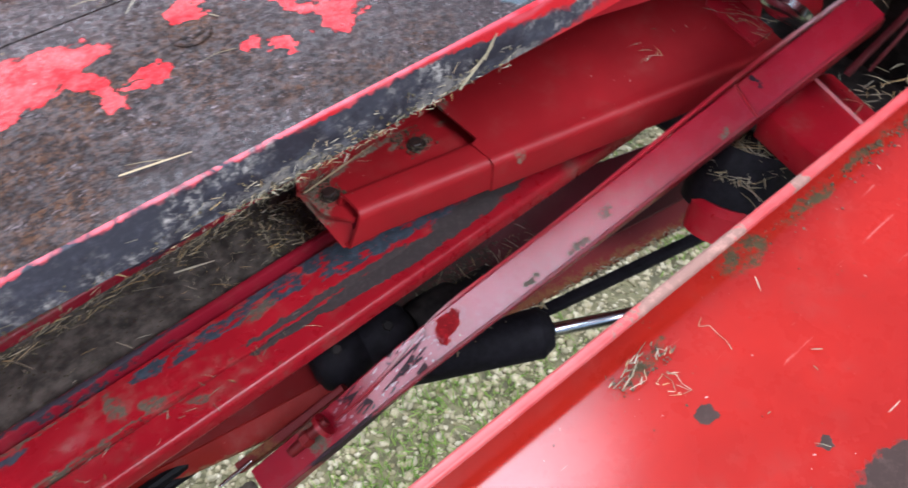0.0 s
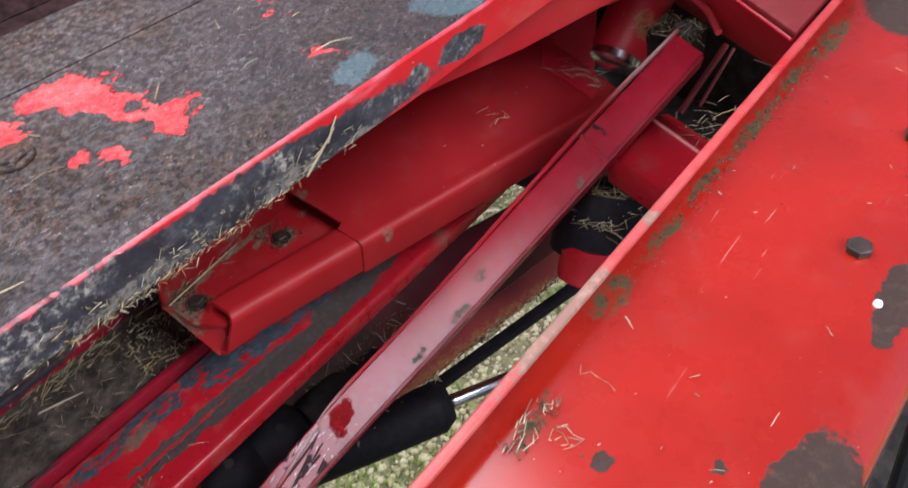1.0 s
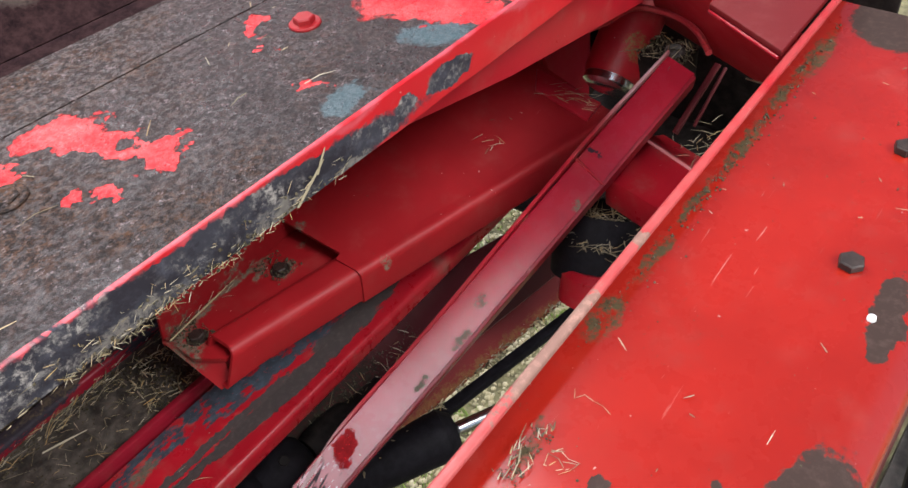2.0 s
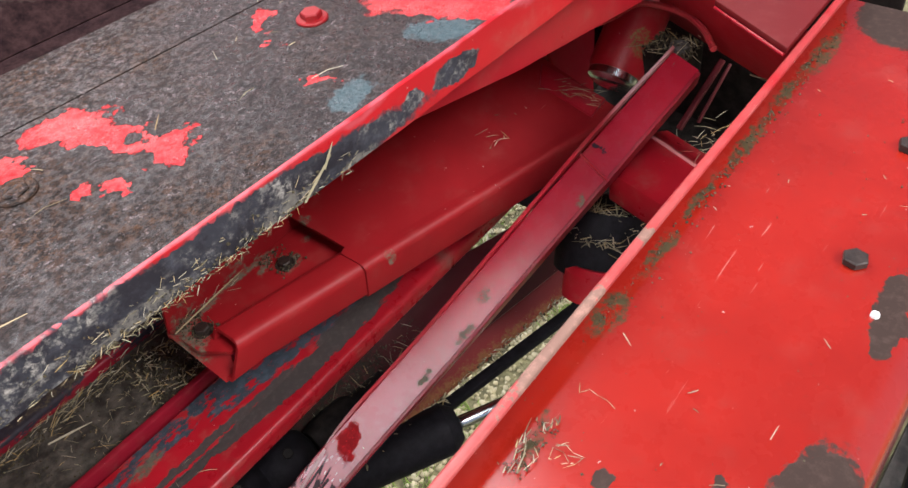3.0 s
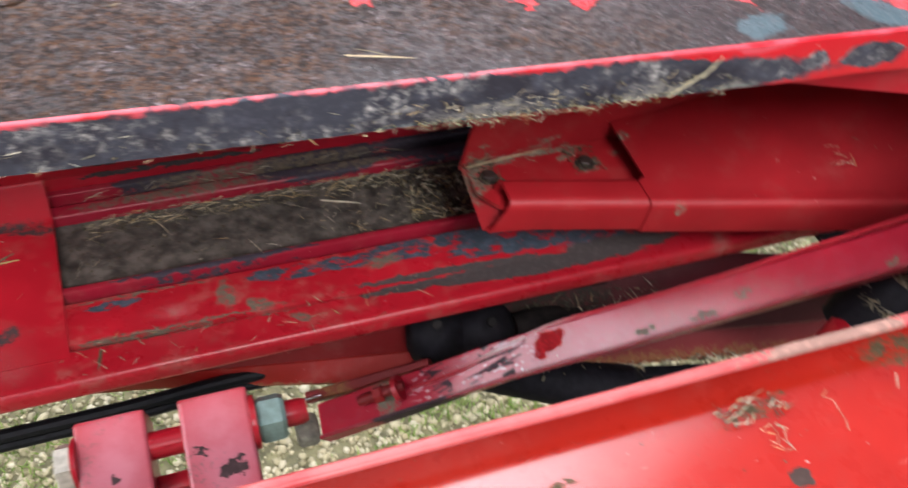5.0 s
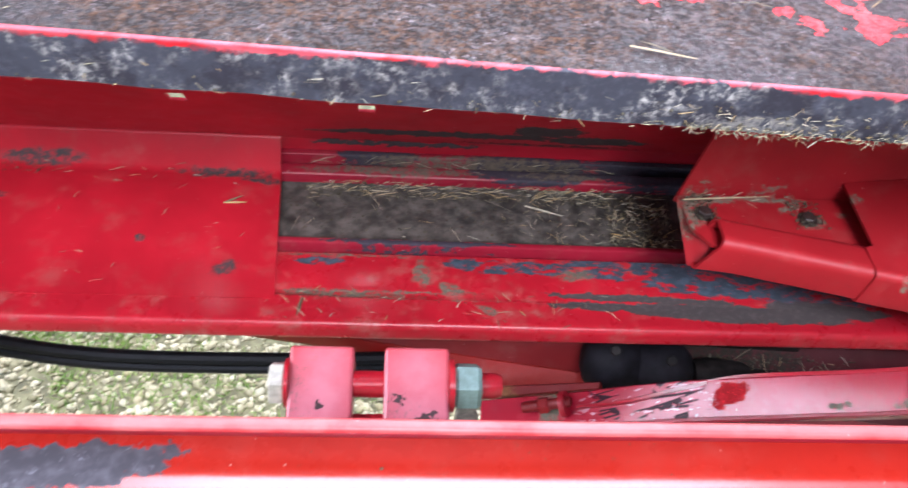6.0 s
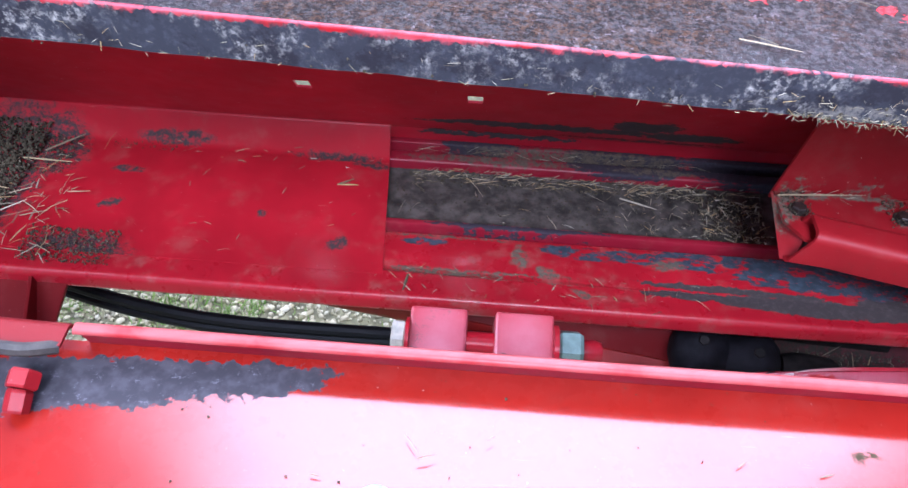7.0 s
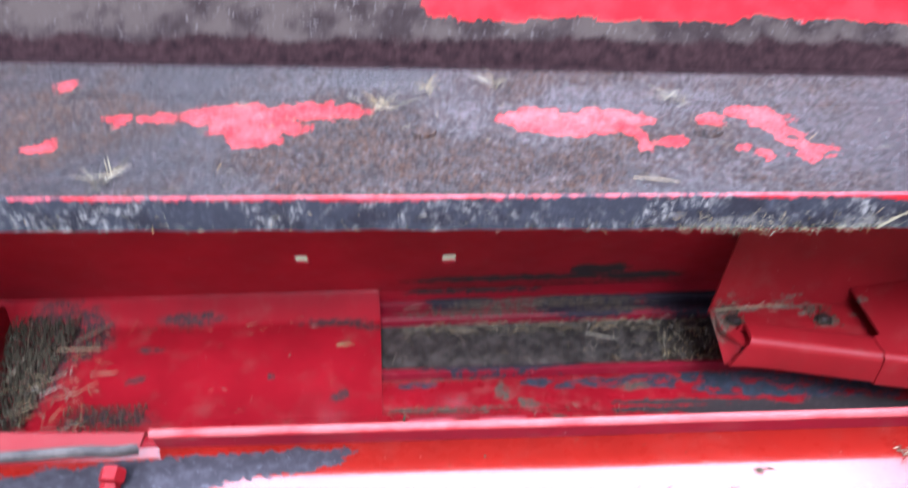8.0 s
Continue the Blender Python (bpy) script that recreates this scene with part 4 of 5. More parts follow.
part("end_wall", plate([(-0.450, 0.155, 0.60), (-0.546, 0.43, 0.60), (-0.60, 0.14, 0.99), (-0.485, 0.10, 0.80)], 0.004), M_wall, trough)

# ---- folded bracket and its sloping lid ----
bracket = thing("folded_bracket", (0.6, 0.2, 0.70), "folded red steel bracket with muddy bolt holes", "bracket")
BZ = 0.732


def brk_y(x):
    return 0.163 - 0.25 * (x - 0.385)


BW = 0.075


def brk_shift(x, y, z):
    front_y = brk_y(x)
    if y <= 0.03:
        return x, front_y + y, z
    return x, front_y + 0.03 + (0.238 - front_y - 0.03) * (y - 0.03) / (BW - 0.03), z


def lid_shift(x, y, z):
    a, b, c = brk_shift(x, y, z)
    rise = max(0.0, b - brk_y(x) - 0.012)
    lean = 0.008 * (1 - min(1.0, max(0.0, (x - 0.531) / 0.03))) * (1 if y > 0.03 else 0)
    return a + lean, b, c + (rise * (0.06 + 0.9 * (x - 0.53)) if z > FOLD - 0.007 else 0)


def fold_shift(x, y, z):
    a, b, c = brk_shift(x, y, z)
    return a - (0.42 * (FOLD - z) if x < 0.42 else 0) * (1 - min(1.0, (x - 0.403) / 0.017)), b, c


FOLD = 0.7462
bm = sheet([(0.006, BZ - 0.001), (0.03, BZ), (BW, BZ - 0.001)], span(0.381, 0.60, 14), 0.004, lambda x, y, z: ((x + 0.02 * max(0.0, (0.03 - y) / 0.03)) if x < 0.40 else x, *brk_shift(x, y, z)[1:]), 0.0004, 0)
part("base_plate", bm, M_bracket, bracket)
bm = sheet([(0.014, 0.702), (0.005, 0.703), (-0.0005, FOLD), (0.0335, FOLD), (0.0355, BZ + 0.0015)], span(0.403, 0.60, 24), 0.003, fold_shift, 0.0005, 0.012, 7)
part("front_fold", bm, M_bracket, bracket, "rolled red fold, open at its end")
bm = sheet([(0.014, 0.700), (0.003, 0.701), (-0.0025, FOLD + 0.0014), (0.02, FOLD + 0.0014), (0.034, FOLD + 0.0014), (BW, FOLD + 0.0014)], span(0.531, 0.865, 24), 0.003, lid_shift, 0.0008, 0.012, 7)
part("sloping_lid", bm, M_bracket, bracket, "smooth red sloping lid")
bm = plate([(0.3785, 0.2385, BZ - 0.012), (1.25, 0.2385, 0.60), (1.25, 0.2385, 1.0), (0.432, 0.2385, 1.0)], 0.004)
part("back_plate", bm, M_bracket, bracket)
part("end_lip", plate([(0.3785, 0.2365, BZ - 0.001), (0.4015, 0.180, BZ - 0.0015), (0.3975, 0.170, 0.702), (0.3845, 0.1735, 0.698)], 0.003, 0.0008), M_bracket, bracket, "bent-down corner with bare dirty steel")
part("end_strap", plate([(0.8561, 0.1425, 0.7805), (0.8300, 0.1277, 0.7715), (0.8335, 0.0631, 0.7515), (0.8647, 0.0643, 0.7545)], 0.006, 0.0015), M_rib, bracket, "flat red end strap")
for bx, by, turn in ((0.3990, 0.2105, 0.2), (0.5010, 0.2075, 0.7)):
    hex_bolt(bracket, bx, by, BZ - 0.002, 0.0125, 0.007, M_bolt, True, turn, label="dirt-black bolt sunk in mud")

# ---- skirt plate under the flange, right of the bracket ----
skirt = thing("skirt_plate", (0.8, 0.0, 0.93), "red skirt plate hanging under the deck flange", "machine panel")
part("plate", plate([(0.496, 0.004, 0.999), (0.494, 0.004, 0.978), (0.62, 0.002, 0.948), (0.82, 0.002, 0.91), (1.15, 0.002, 0.88), (1.15, 0.002, 0.999)], 0.004), M_red, skirt)
part("fold", plate([(0.496, 0.004, 0.980), (0.82, 0.004, 0.912), (1.1, 0.10, 0.90), (0.60, 0.10, 0.975)], 0.003), M_red, skirt)

# ---- hinged front cover ----
front = thing("front_cover", (0.3, -0.25, 0.93), "faded glossy red hinged cover with rust-brown bare patches", "machine cover")
CX0, CX1 = -0.70, 0.835
CZ = 0.945


bm = sheet([(-0.1612, CZ + 0.0005), (-0.1735, CZ), (-0.302, CZ - 0.0015), (-0.316, CZ - 0.010), (-0.318, CZ - 0.05)], span(CX0, CX1, 90), -0.0028, None, 0.0007, 0.005, 6)
part("panel", bm, M_front, front)
part("rim", sheet([(-0.1590, CZ - 0.02), (-0.1590, CZ + 0.002), (-0.1655, CZ + 0.0195), (-0.1692, CZ + 0.0195), (-0.1693, CZ + 0.0180)], span(-0.105, CX1, 70), 0.0012, None, 0.0005, 0.0012, 3), M_rim, front, "worn pinkish upturned rim")
# inner face gets the dark rail red in place of the rim's shade
part("rim_inside", sheet([(-0.1618, CZ + 0.0006), (-0.1676, CZ + 0.0175)], span(-0.105, CX1, 30), 0.0008, None, 0.0004, 0), M_rail, front)
# bent flap where the rim is cut
part("flap", sheet([(-0.160, CZ + 0.012), (-0.166, CZ + 0.0195), (-0.178, CZ + 0.019)], span(-0.70, -0.108, 30), -0.002,
                   lambda x, y, z: (x, y - (0.06 * max(0, -0.108 - x) if y < -0.17 else 0), z + 0.004 * min(1, (-0.108 - x) * 10)), 0.0008, 0.003), M_lower, front, "bent red flap with a bare grey edge")
part("flap_edge", pipe([(-0.110, -0.1765, CZ + 0.016), (-0.122, -0.1825, CZ + 0.0205), (-0.14, -0.1835, CZ + 0.0225), (-0.18, -0.186, CZ + 0.0225), (-0.30, -0.192, CZ + 0.0225)], 0.0034, 8), M_floor_dark, front, "bare grey sheared edge")
b = part("bolt", hexagon((-0.122, -0.205, CZ + 0.003), (-0.1215, -0.196, CZ + 0.009), 0.010, 0.4), M_bolt_red, front, "red painted bolt", smooth=False)
part("nut", hexagon((-0.1215, -0.196, CZ + 0.009), (-0.121, -0.188, CZ + 0.0125), 0.013, 0.1), M_bolt_red, b, smooth=False)
hex_bolt(front, 0.561, -0.264, CZ - 0.001, 0.0125, 0.005, M_bolt, False, label="dark rusted hexagon bolt")
hex_bolt(front, 0.673, -0.258, CZ - 0.001, 0.012, 0.006, M_bolt, False, label="dark rusted hexagon bolt")
part("boss", lathe((0.270, -0.232, CZ - 0.0015), (0.270, -0.232, CZ + 0.0022), [(0, 0.0185), (0.52, 0.0178), (0.60, 0.0168), (0.55, 0.0160), (0.45, 0.0150), (0.50, 0.0140), (0.50, 0.002)], 36), M_front, front, "low round red boss")
bm = lathe((0.042, -0.233, CZ - 0.001), (0.042, -0.233, CZ + 0.0012), [(0, 0.009), (0.6, 0.008), (0.9, 0.005), (1, 0.002)], 28)
for v in bm.verts:
    k = 1 + 0.75 * noise.noise(Vector((v.co.x * 130, v.co.y * 130, 3)))
    v.co.x, v.co.y = 0.042 + (v.co.x - 0.042) * k * 1.2, -0.233 + (v.co.y + 0.233) * k * 0.8
part("dropping", bm, M_dropping, front, "dried grey dropping")
part("spot", lathe((0.529, -0.2855, CZ - 0.001), (0.529, -0.2855, CZ + 0.002), [(0, 0.0024), (0.6, 0.0022), (1, 0.001)], 12), M_white, front, "small white dropping")

# ---- hinge behind the rim ----
hinge = thing("hinge", (0.09, -0.05, 0.80), "pair of red hinge lugs, pink sheen in their colour, on a bolt with a green-grey nut", "hinge")
LZ = 0.833
for lx0, lx1 in ((0.040, 0.080), (0.099, 0.140)):
    bm = box(lx0, lx1, -0.155, -0.030, LZ - 0.036, LZ, 0.0022)
    bmesh.ops.rotate(bm, verts=bm.verts, cent=(0, -0.030, LZ), matrix=Matrix.Rotation(radians(21), 3, "X"))
    part("lug", bm, M_lug, hinge, smooth=False)
BY, BZZ = -0.047, LZ - 0.017
part("pin", rod((0.078, BY, BZZ), (0.101, BY, BZZ), 0.0085, 18, 0.02), M_red, hinge)
part("bolt_head", hexagon((0.028, BY, BZZ), (0.038, BY, BZZ), 0.024, 0.2), M_pale, hinge, "pale dirty bolt head", smooth=False)
part("washer", rod((0.0375, BY, BZZ), (0.0405, BY, BZZ), 0.0155, 24), M_red, hinge)
part("washer", rod((0.1395, BY, BZZ), (0.1435, BY, BZZ), 0.017, 24), M_red, hinge)
part("nut", hexagon((0.1435, BY, BZZ), (0.1605, BY, BZZ), 0.026, 0.25), M_zinc, hinge, "green-grey zinc nut", smooth=False)
part("bolt_end", lathe((0.160, BY, BZZ), (0.174, BY, BZZ), [(0, 0.0085), (0.7, 0.0085), (1, 0.007)], 18), M_red, hinge)
part("carrier", plate([(0.05, -0.06, LZ - 0.03), (0.13, -0.06, LZ - 0.03), (0.15, -0.08, 0.60), (0.03, -0.08, 0.60)], 0.012), M_red, hinge)

# ---- link bar ----
link = thing("link_bar", (0.30, 0.15, 0.46), "crimson flat link bar with scuffs, a painted pale sheen and muddy foot bolt", "link bar")
L = [Vector(p) for p in ((0.205, 0.136, 0.489), (0.300, 0.117, 0.535), (0.400, 0.097, 0.583), (0.560, 0.0585, 0.661), (0.768, 0.013, 0.757), (0.889, -0.0125, 0.812))]
WID = (0.036, 0.038, 0.042, 0.041, 0.038, 0.034)


def ribbon(line, widths, thick, across, off=0.0, lift=0.0, n=10):
    """A bent flat bar through points; off and lift move it sideways and up."""
    fine = smooth_line(line, n)
    bm = bmesh.new()
    rows = []
    for i, p in enumerate(fine):
        d = (fine[min(i + 1, len(fine) - 1)] - fine[max(i - 1, 0)]).normalized()
        k = i / n
        a = min(int(k), len(widths) - 2)
        w = Vector((0.25, 1, across[a] + (across[a + 1] - across[a]) * (k - a)))
        w = (w - d * w.dot(d)).normalized()
        u = d.cross(w).normalized()
        if u.z < 0:
            u = -u
        h = (widths[a] + (widths[a + 1] - widths[a]) * (k - a)) / 2
        c = p + w * off * h * 2 + u * lift
        e = min(0.0015, h * 0.3)
        rows.append([bm.verts.new(c + w * sx + u * sz) for sx, sz in ((-h + e, 0), (h - e, 0), (h, -e), (h, -thick + e), (h - e, -thick), (-h + e, -thick), (-h, -thick + e), (-h, -e))])
    for ra, rb in zip(rows, rows[1:]):
        for k in range(8):
            bm.faces.new((ra[k], ra[(k + 1) % 8], rb[(k + 1) % 8], rb[k]))
    bm.faces.new(rows[0])
    bm.faces.new(rows[-1])
    return bm


TWIST = (0.40, 0.46, 0.66, 0.56, 0.47, 0.45)
part("bar", ribbon(L, WID, 0.010, TWIST), M_link, link)
RIB = [Vector(p) for p in ((0.300, 0.118, 0.537), (0.345, 0.111, 0.559), (0.400, 0.111, 0.586), (0.452, 0.108, 0.611), (0.560, 0.080, 0.664), (0.768, 0.034, 0.766), (0.892, 0.004, 0.820))]
part("edge_rib", ribbon(RIB, (0.003, 0.0035, 0.004, 0.004, 0.004, 0.004, 0.003), 0.009, TWIST + (0.45,), 0.0, 0.005), M_rib, link, "raised edge with worn pale crest")
LOW = [p - Vector((0.004, 0.0172, 0.006)) for p in L]
# side web's shade is put into its darker red
part("side_web", ribbon(LOW, (0.004,) * 6, 0.026, TWIST), M_link_side_shade, link, "folded side of the bar, darkened as in shade")
part("weld_seam", rod((0.7615, 0.0335, 0.7600), (0.7535, -0.0025, 0.7465), 0.0016, 8, 0.01), M_rib, link, "pale weld seam across the bar")
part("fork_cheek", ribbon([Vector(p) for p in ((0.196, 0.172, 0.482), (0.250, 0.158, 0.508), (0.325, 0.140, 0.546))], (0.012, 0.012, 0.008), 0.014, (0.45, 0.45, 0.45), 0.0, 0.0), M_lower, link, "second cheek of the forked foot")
part("nut", hexagon((0.262, 0.1245, 0.529), (0.272, 0.123, 0.534), 0.015, 0.3), M_bolt_red, link, "dull red nut", smooth=False)
part("foot_bolt", rod((0.246, 0.127, 0.521), (0.292, 0.120, 0.545), 0.0058, 12), M_lower, link, "dull red foot bolt")
part("split_pin", rod((0.172, 0.158, 0.497), (0.212, 0.158, 0.502), 0.002, 10), M_chrome, link, "bright bare pin")
part("clip", lathe((0.284, 0.121, 0.538), (0.289, 0.120, 0.541), [(0, 0.0135), (1, 0.0135)], 20), M_rib, link)
part("foot_block", box(0.178, 0.203, 0.118, 0.150, 0.466, 0.490, 0.006), M_clevis, link, "muddy grey clevis block")

# ---- lower beam, seen under the trough ----
low = thing("lower_beam", (0.2, 0.2, 0.47), "dusty red lower beam with a muddy underside", "beam")
def splay(x, y, z):
    """The lower face opens towards the link's foot."""
    return x, y - (0.245 if z < 0.503 and x > 0.03 else 0.16) * (x - 0.03), z


# shaded red on the web, lit copy on the lower face
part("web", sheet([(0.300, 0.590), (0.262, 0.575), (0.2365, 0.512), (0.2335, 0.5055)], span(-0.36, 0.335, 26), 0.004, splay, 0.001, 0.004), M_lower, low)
part("lower_face", sheet([(0.2325, 0.505), (0.2325, 0.480), (0.250, 0.472)], span(-0.36, 0.335, 26), 0.003, splay, 0.0008, 0.004), M_lower_lit, low, "lower face with a dusty edge, red lightened for light from above")
lean = lambda x, y, z: (x, y - 0.17 * (x - 0.6), z)
steep = lambda x, y, z: (x, y - (0.17 + 4 * max(0.0, z - 0.512)) * (x - 0.6), z)
# web is darker than the flange to hold its shade in the colour
part("beam_web", sheet([(0.236, 0.545), (0.165, 0.512), (0.151, 0.4815)], span(0.43, 0.95, 20), 0.004, steep, 0.001, 0.008), M_maroon, low, "maroon web with the shade under the trough in its colour")
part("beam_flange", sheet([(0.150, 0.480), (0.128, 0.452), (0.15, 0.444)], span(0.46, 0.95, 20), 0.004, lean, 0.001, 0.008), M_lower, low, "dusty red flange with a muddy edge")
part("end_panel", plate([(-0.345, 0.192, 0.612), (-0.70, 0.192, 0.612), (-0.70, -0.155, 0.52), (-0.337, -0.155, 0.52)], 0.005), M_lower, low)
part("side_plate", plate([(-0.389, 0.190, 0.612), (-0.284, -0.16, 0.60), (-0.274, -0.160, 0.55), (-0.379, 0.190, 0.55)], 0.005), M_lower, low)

# ---- rubber hub, strut, hoses ----
hub = thing("rubber_hub", (0.37, 0.2, 0.50), "black rubber roller hub with two worn bolt heads", "roller")
part("roller", lathe((0.314, 0.184, 0.537), (0.432, 0.162, 0.535), [(0, 0.012), (0.05, 0.026), (0.14, 0.034), (0.26, 0.037), (0.38, 0.034), (0.46, 0.027), (0.50, 0.025), (0.55, 0.028), (0.64, 0.035), (0.76, 0.037), (0.88, 0.033), (0.96, 0.024), (1, 0.012)], 32), M_rubber, hub)
part("axle", lathe((0.432, 0.164, 0.528), (0.62, 0.150, 0.50), [(0, 0.020), (0.1, 0.026), (0.3, 0.028), (0.35, 0.023), (0.6, 0.025), (0.65, 0.019), (1, 0.018)], 24), M_grime_shade, hub, "dirt-caked axle")
# added sheet, no known part: its black gives the darkness behind the hub
part("hub_shade_sheet", plate([(0.360, 0.238, 0.596), (0.57, 0.214, 0.580), (0.57, 0.195, 0.475), (0.360, 0.222, 0.475)], 0.004), M_grime_shade, hub, "added black sheet for the shade behind the hub")
for hx, hy in ((0.342, 0.168), (0.400, 0.156)):
    part("bolt_head", hexagon((hx, hy, 0.5690), (hx - 0.0005, hy - 0.003, 0.5735), 0.0105, 0.4), M_grime_shade, hub, "worn bolt head", smooth=False)
strut = thing("strut", (0.55, 0.12, 0.42), "black rubber-sleeved strut with a bright chromed rod", "strut")
part("sleeve", lathe((0.395, 0.205, 0.43), (0.590, 0.100, 0.43), [(0, 0.028), (0.05, 0.033), (0.93, 0.033), (1, 0.022)], 24), M_rubber, strut)
part("piston_rod", rod((0.585, 0.102, 0.43), (0.76, 0.008, 0.43), 0.009, 16, 0.01), M_chrome, strut, "bright chromed rod")
part("guide", bar((0.585, 0.128, 0.44), (0.95, 0.048, 0.44), (0, 1, 0), 0.014, 0.012), M_rubber, strut)
for n_, (dy, dz, r) in enumerate(((0, 0, 0.0075), (0.007, -0.009, 0.006), (-0.004, -0.012, 0.006))):
    h = thing("hydraulic_hose", (-0.2, 0.2, 0.5), "black hydraulic hose sagging under the trough", "hose", "hoses under the trough")
    part("hose", pipe([(-0.62, 0.30 + dy, 0.50 + dz), (-0.41, 0.235 + dy, 0.505 + dz), (-0.296, 0.211 + dy, 0.50 + dz), (-0.181, 0.200 + dy, 0.498 + dz), (0.005, 0.200 + dy, 0.498 + dz), (0.16, 0.21 + dy, 0.49 + dz), (0.40, 0.22 + dy, 0.45 + dz)], r, 10), M_hose, h)
for pts, r in (([(0.30, -0.43, 0.55), (0.45, -0.40, 0.56), (0.62, -0.385, 0.56), (0.9, -0.36, 0.55)], 0.010), ([(0.34, -0.37, 0.60), (0.45, -0.375, 0.62), (0.56, -0.36, 0.62), (0.8, -0.34, 0.60)], 0.008)):
    h = thing("hydraulic_hose", pts[1], "black hose lying below the cover's outer edge", "hose", "hoses beside the cover")
    part("hose", pipe(pts, r, 10), M_hose, h)
# added plate: a dark sheet in place of shaded ground beside the cover
outer = thing("outer_ground_shade", (0.5, -0.45, 0.5), "added dark plate for the shaded ground below the cover", "machine panel")
part("ground_shade_sheet", sheet([(-0.72, 0.115), (-0.70, 0.42), (-0.40, 0.50), (-0.33, 0.52)], span(0.0, 1.1, 12), 0.004, None, 0.002, 0.01), M_floor_dark, outer)

# ---- right end: cross member, tube, hoop, corner plate, dark socket ----
cross = thing("cross_member", (0.82, -0.03, 0.70), "red cross member with a shiny folded edge", "cross member")
part("bar", plate([(0.790, 0.016, 0.724), (0.866, 0.015, 0.726), (0.804, -0.160, 0.726), (0.744, -0.160, 0.724)], 0.04, 0.002, (0, 0, 1)), M_gloss, cross)
part("wing", plate([(0.8675, 0.0155, 0.7245), (0.925, 0.016, 0.690), (0.868, -0.16, 0.690), (0.8055, -0.1595, 0.7245)], 0.004, 0.0012, (0, 0, 1)), M_red, cross)
# added bead: the fold's highlight drawn in pale colour
part("fold_glint", rod((0.8655, 0.012, 0.7255), (0.805, -0.158, 0.7255), 0.0024, 10, 0.01), M_fold_glint, cross, "pale bead for the worn fold's highlight")
tube = thing("red_tube", (0.88, 0.07, 0.77), "red painted tube with a bright worn end ring", "tube")
part("tube", lathe((0.885, 0.066, 0.772), (1.06, 0.078, 0.905), [(0, 0.030), (0.03, 0.032), (1, 0.032)], 30), M_tube, tube)
part("ring", lathe((0.876, 0.0652, 0.7655), (0.8845, 0.0658, 0.772), [(0, 0.024), (0.3, 0.029), (1, 0.029)], 30), M_chrome, tube, "bright worn ring")
hoop = thing("hoop_rod", (0.9, 0.0, 0.85), "thin bent red hoop rod", "rod")
part("rod", pipe([(0.845, 0.072, 0.852), (0.8674, 0.062, 0.852), (0.9034, 0.0536, 0.852), (0.9143, 0.0322, 0.850), (0.9092, 0.0012, 0.850), (0.8918, -0.0259, 0.850), (0.8677, -0.0483, 0.848)], 0.0034, 10), M_lug, hoop)
cplate = thing("corner_plate", (0.85, -0.1, 0.955), "red corner plate with a pale worn edge", "machine panel")
part("plate", plate([(0.716, -0.160, 0.958), (0.755, -0.088, 0.958), (1.15, -0.06, 0.962), (1.15, -0.162, 0.962)], 0.006, 0.0015), M_plate, cplate)
part("under_wall", plate([(0.975, 0.055, 0.80), (0.880, -0.158, 0.80), (0.768, -0.158, 0.945), (0.840, 0.02, 0.945)], 0.004), M_wall, cplate, "dark red sloping wall under the plate")
part("worn_edge", rod((0.7165, -0.158, 0.9575), (0.7550, -0.0885, 0.9575), 0.0014, 8, 0.01), M_rib, cplate, "worn edge")
socket = thing("rubber_socket", (0.78, 0.02, 0.64), "black rubber socket stuffed with dry straw", "socket")
part("sleeve", lathe((0.765, 0.012, 0.600), (0.80, 0.020, 0.668), [(0, 0.050), (0.8, 0.052), (1, 0.045), (0.95, 0.036), (0.3, 0.034)], 28), M_rubber, socket)
part("lip", lathe((0.735, 0.0, 0.59), (0.752, 0.004, 0.625), [(0, 0.035), (0.8, 0.036), (1, 0.030)], 24), M_red, socket)
deep = thing("inner_frame", (0.95, 0.0, 0.6), "inner frame behind the cross member, black for its deep shade", "machine frame")
# floor and back carry the interior's shade as black colour
part("frame_floor", plate([(0.86, -0.16, 0.56), (0.86, 0.20, 0.54), (1.25, 0.24, 0.56), (1.25, -0.16, 0.58)], 0.006), M_grime_shade, deep)
part("frame_back", plate([(1.10, -0.16, 0.54), (1.14, 0.24, 0.54), (1.14, 0.24, 0.94), (1.10, -0.16, 0.94)], 0.006), M_grime_shade, deep)
part("frame_side", plate([(0.90, 0.10, 0.60), (1.14, 0.245, 0.60), (1.14, 0.245, 0.96), (0.90, 0.235, 0.96)], 0.005), M_wall, deep)
stay = thing("stay_rod", (0.87, -0.03, 0.73), "flat dark red stay bar behind the link", "rod")
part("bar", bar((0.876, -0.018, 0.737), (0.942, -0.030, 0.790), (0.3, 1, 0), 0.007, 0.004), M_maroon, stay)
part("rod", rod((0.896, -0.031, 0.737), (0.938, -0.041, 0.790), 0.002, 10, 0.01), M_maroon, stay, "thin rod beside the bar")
pivot = thing("link_pivot", (0.91, 0.0, 0.80), "dirt-caked pivot block at the link's upper end", "pivot")
part("block", box(0.893, 0.935, -0.012, 0.040, 0.770, 0.808, 0.004), M_grime_shade, pivot)
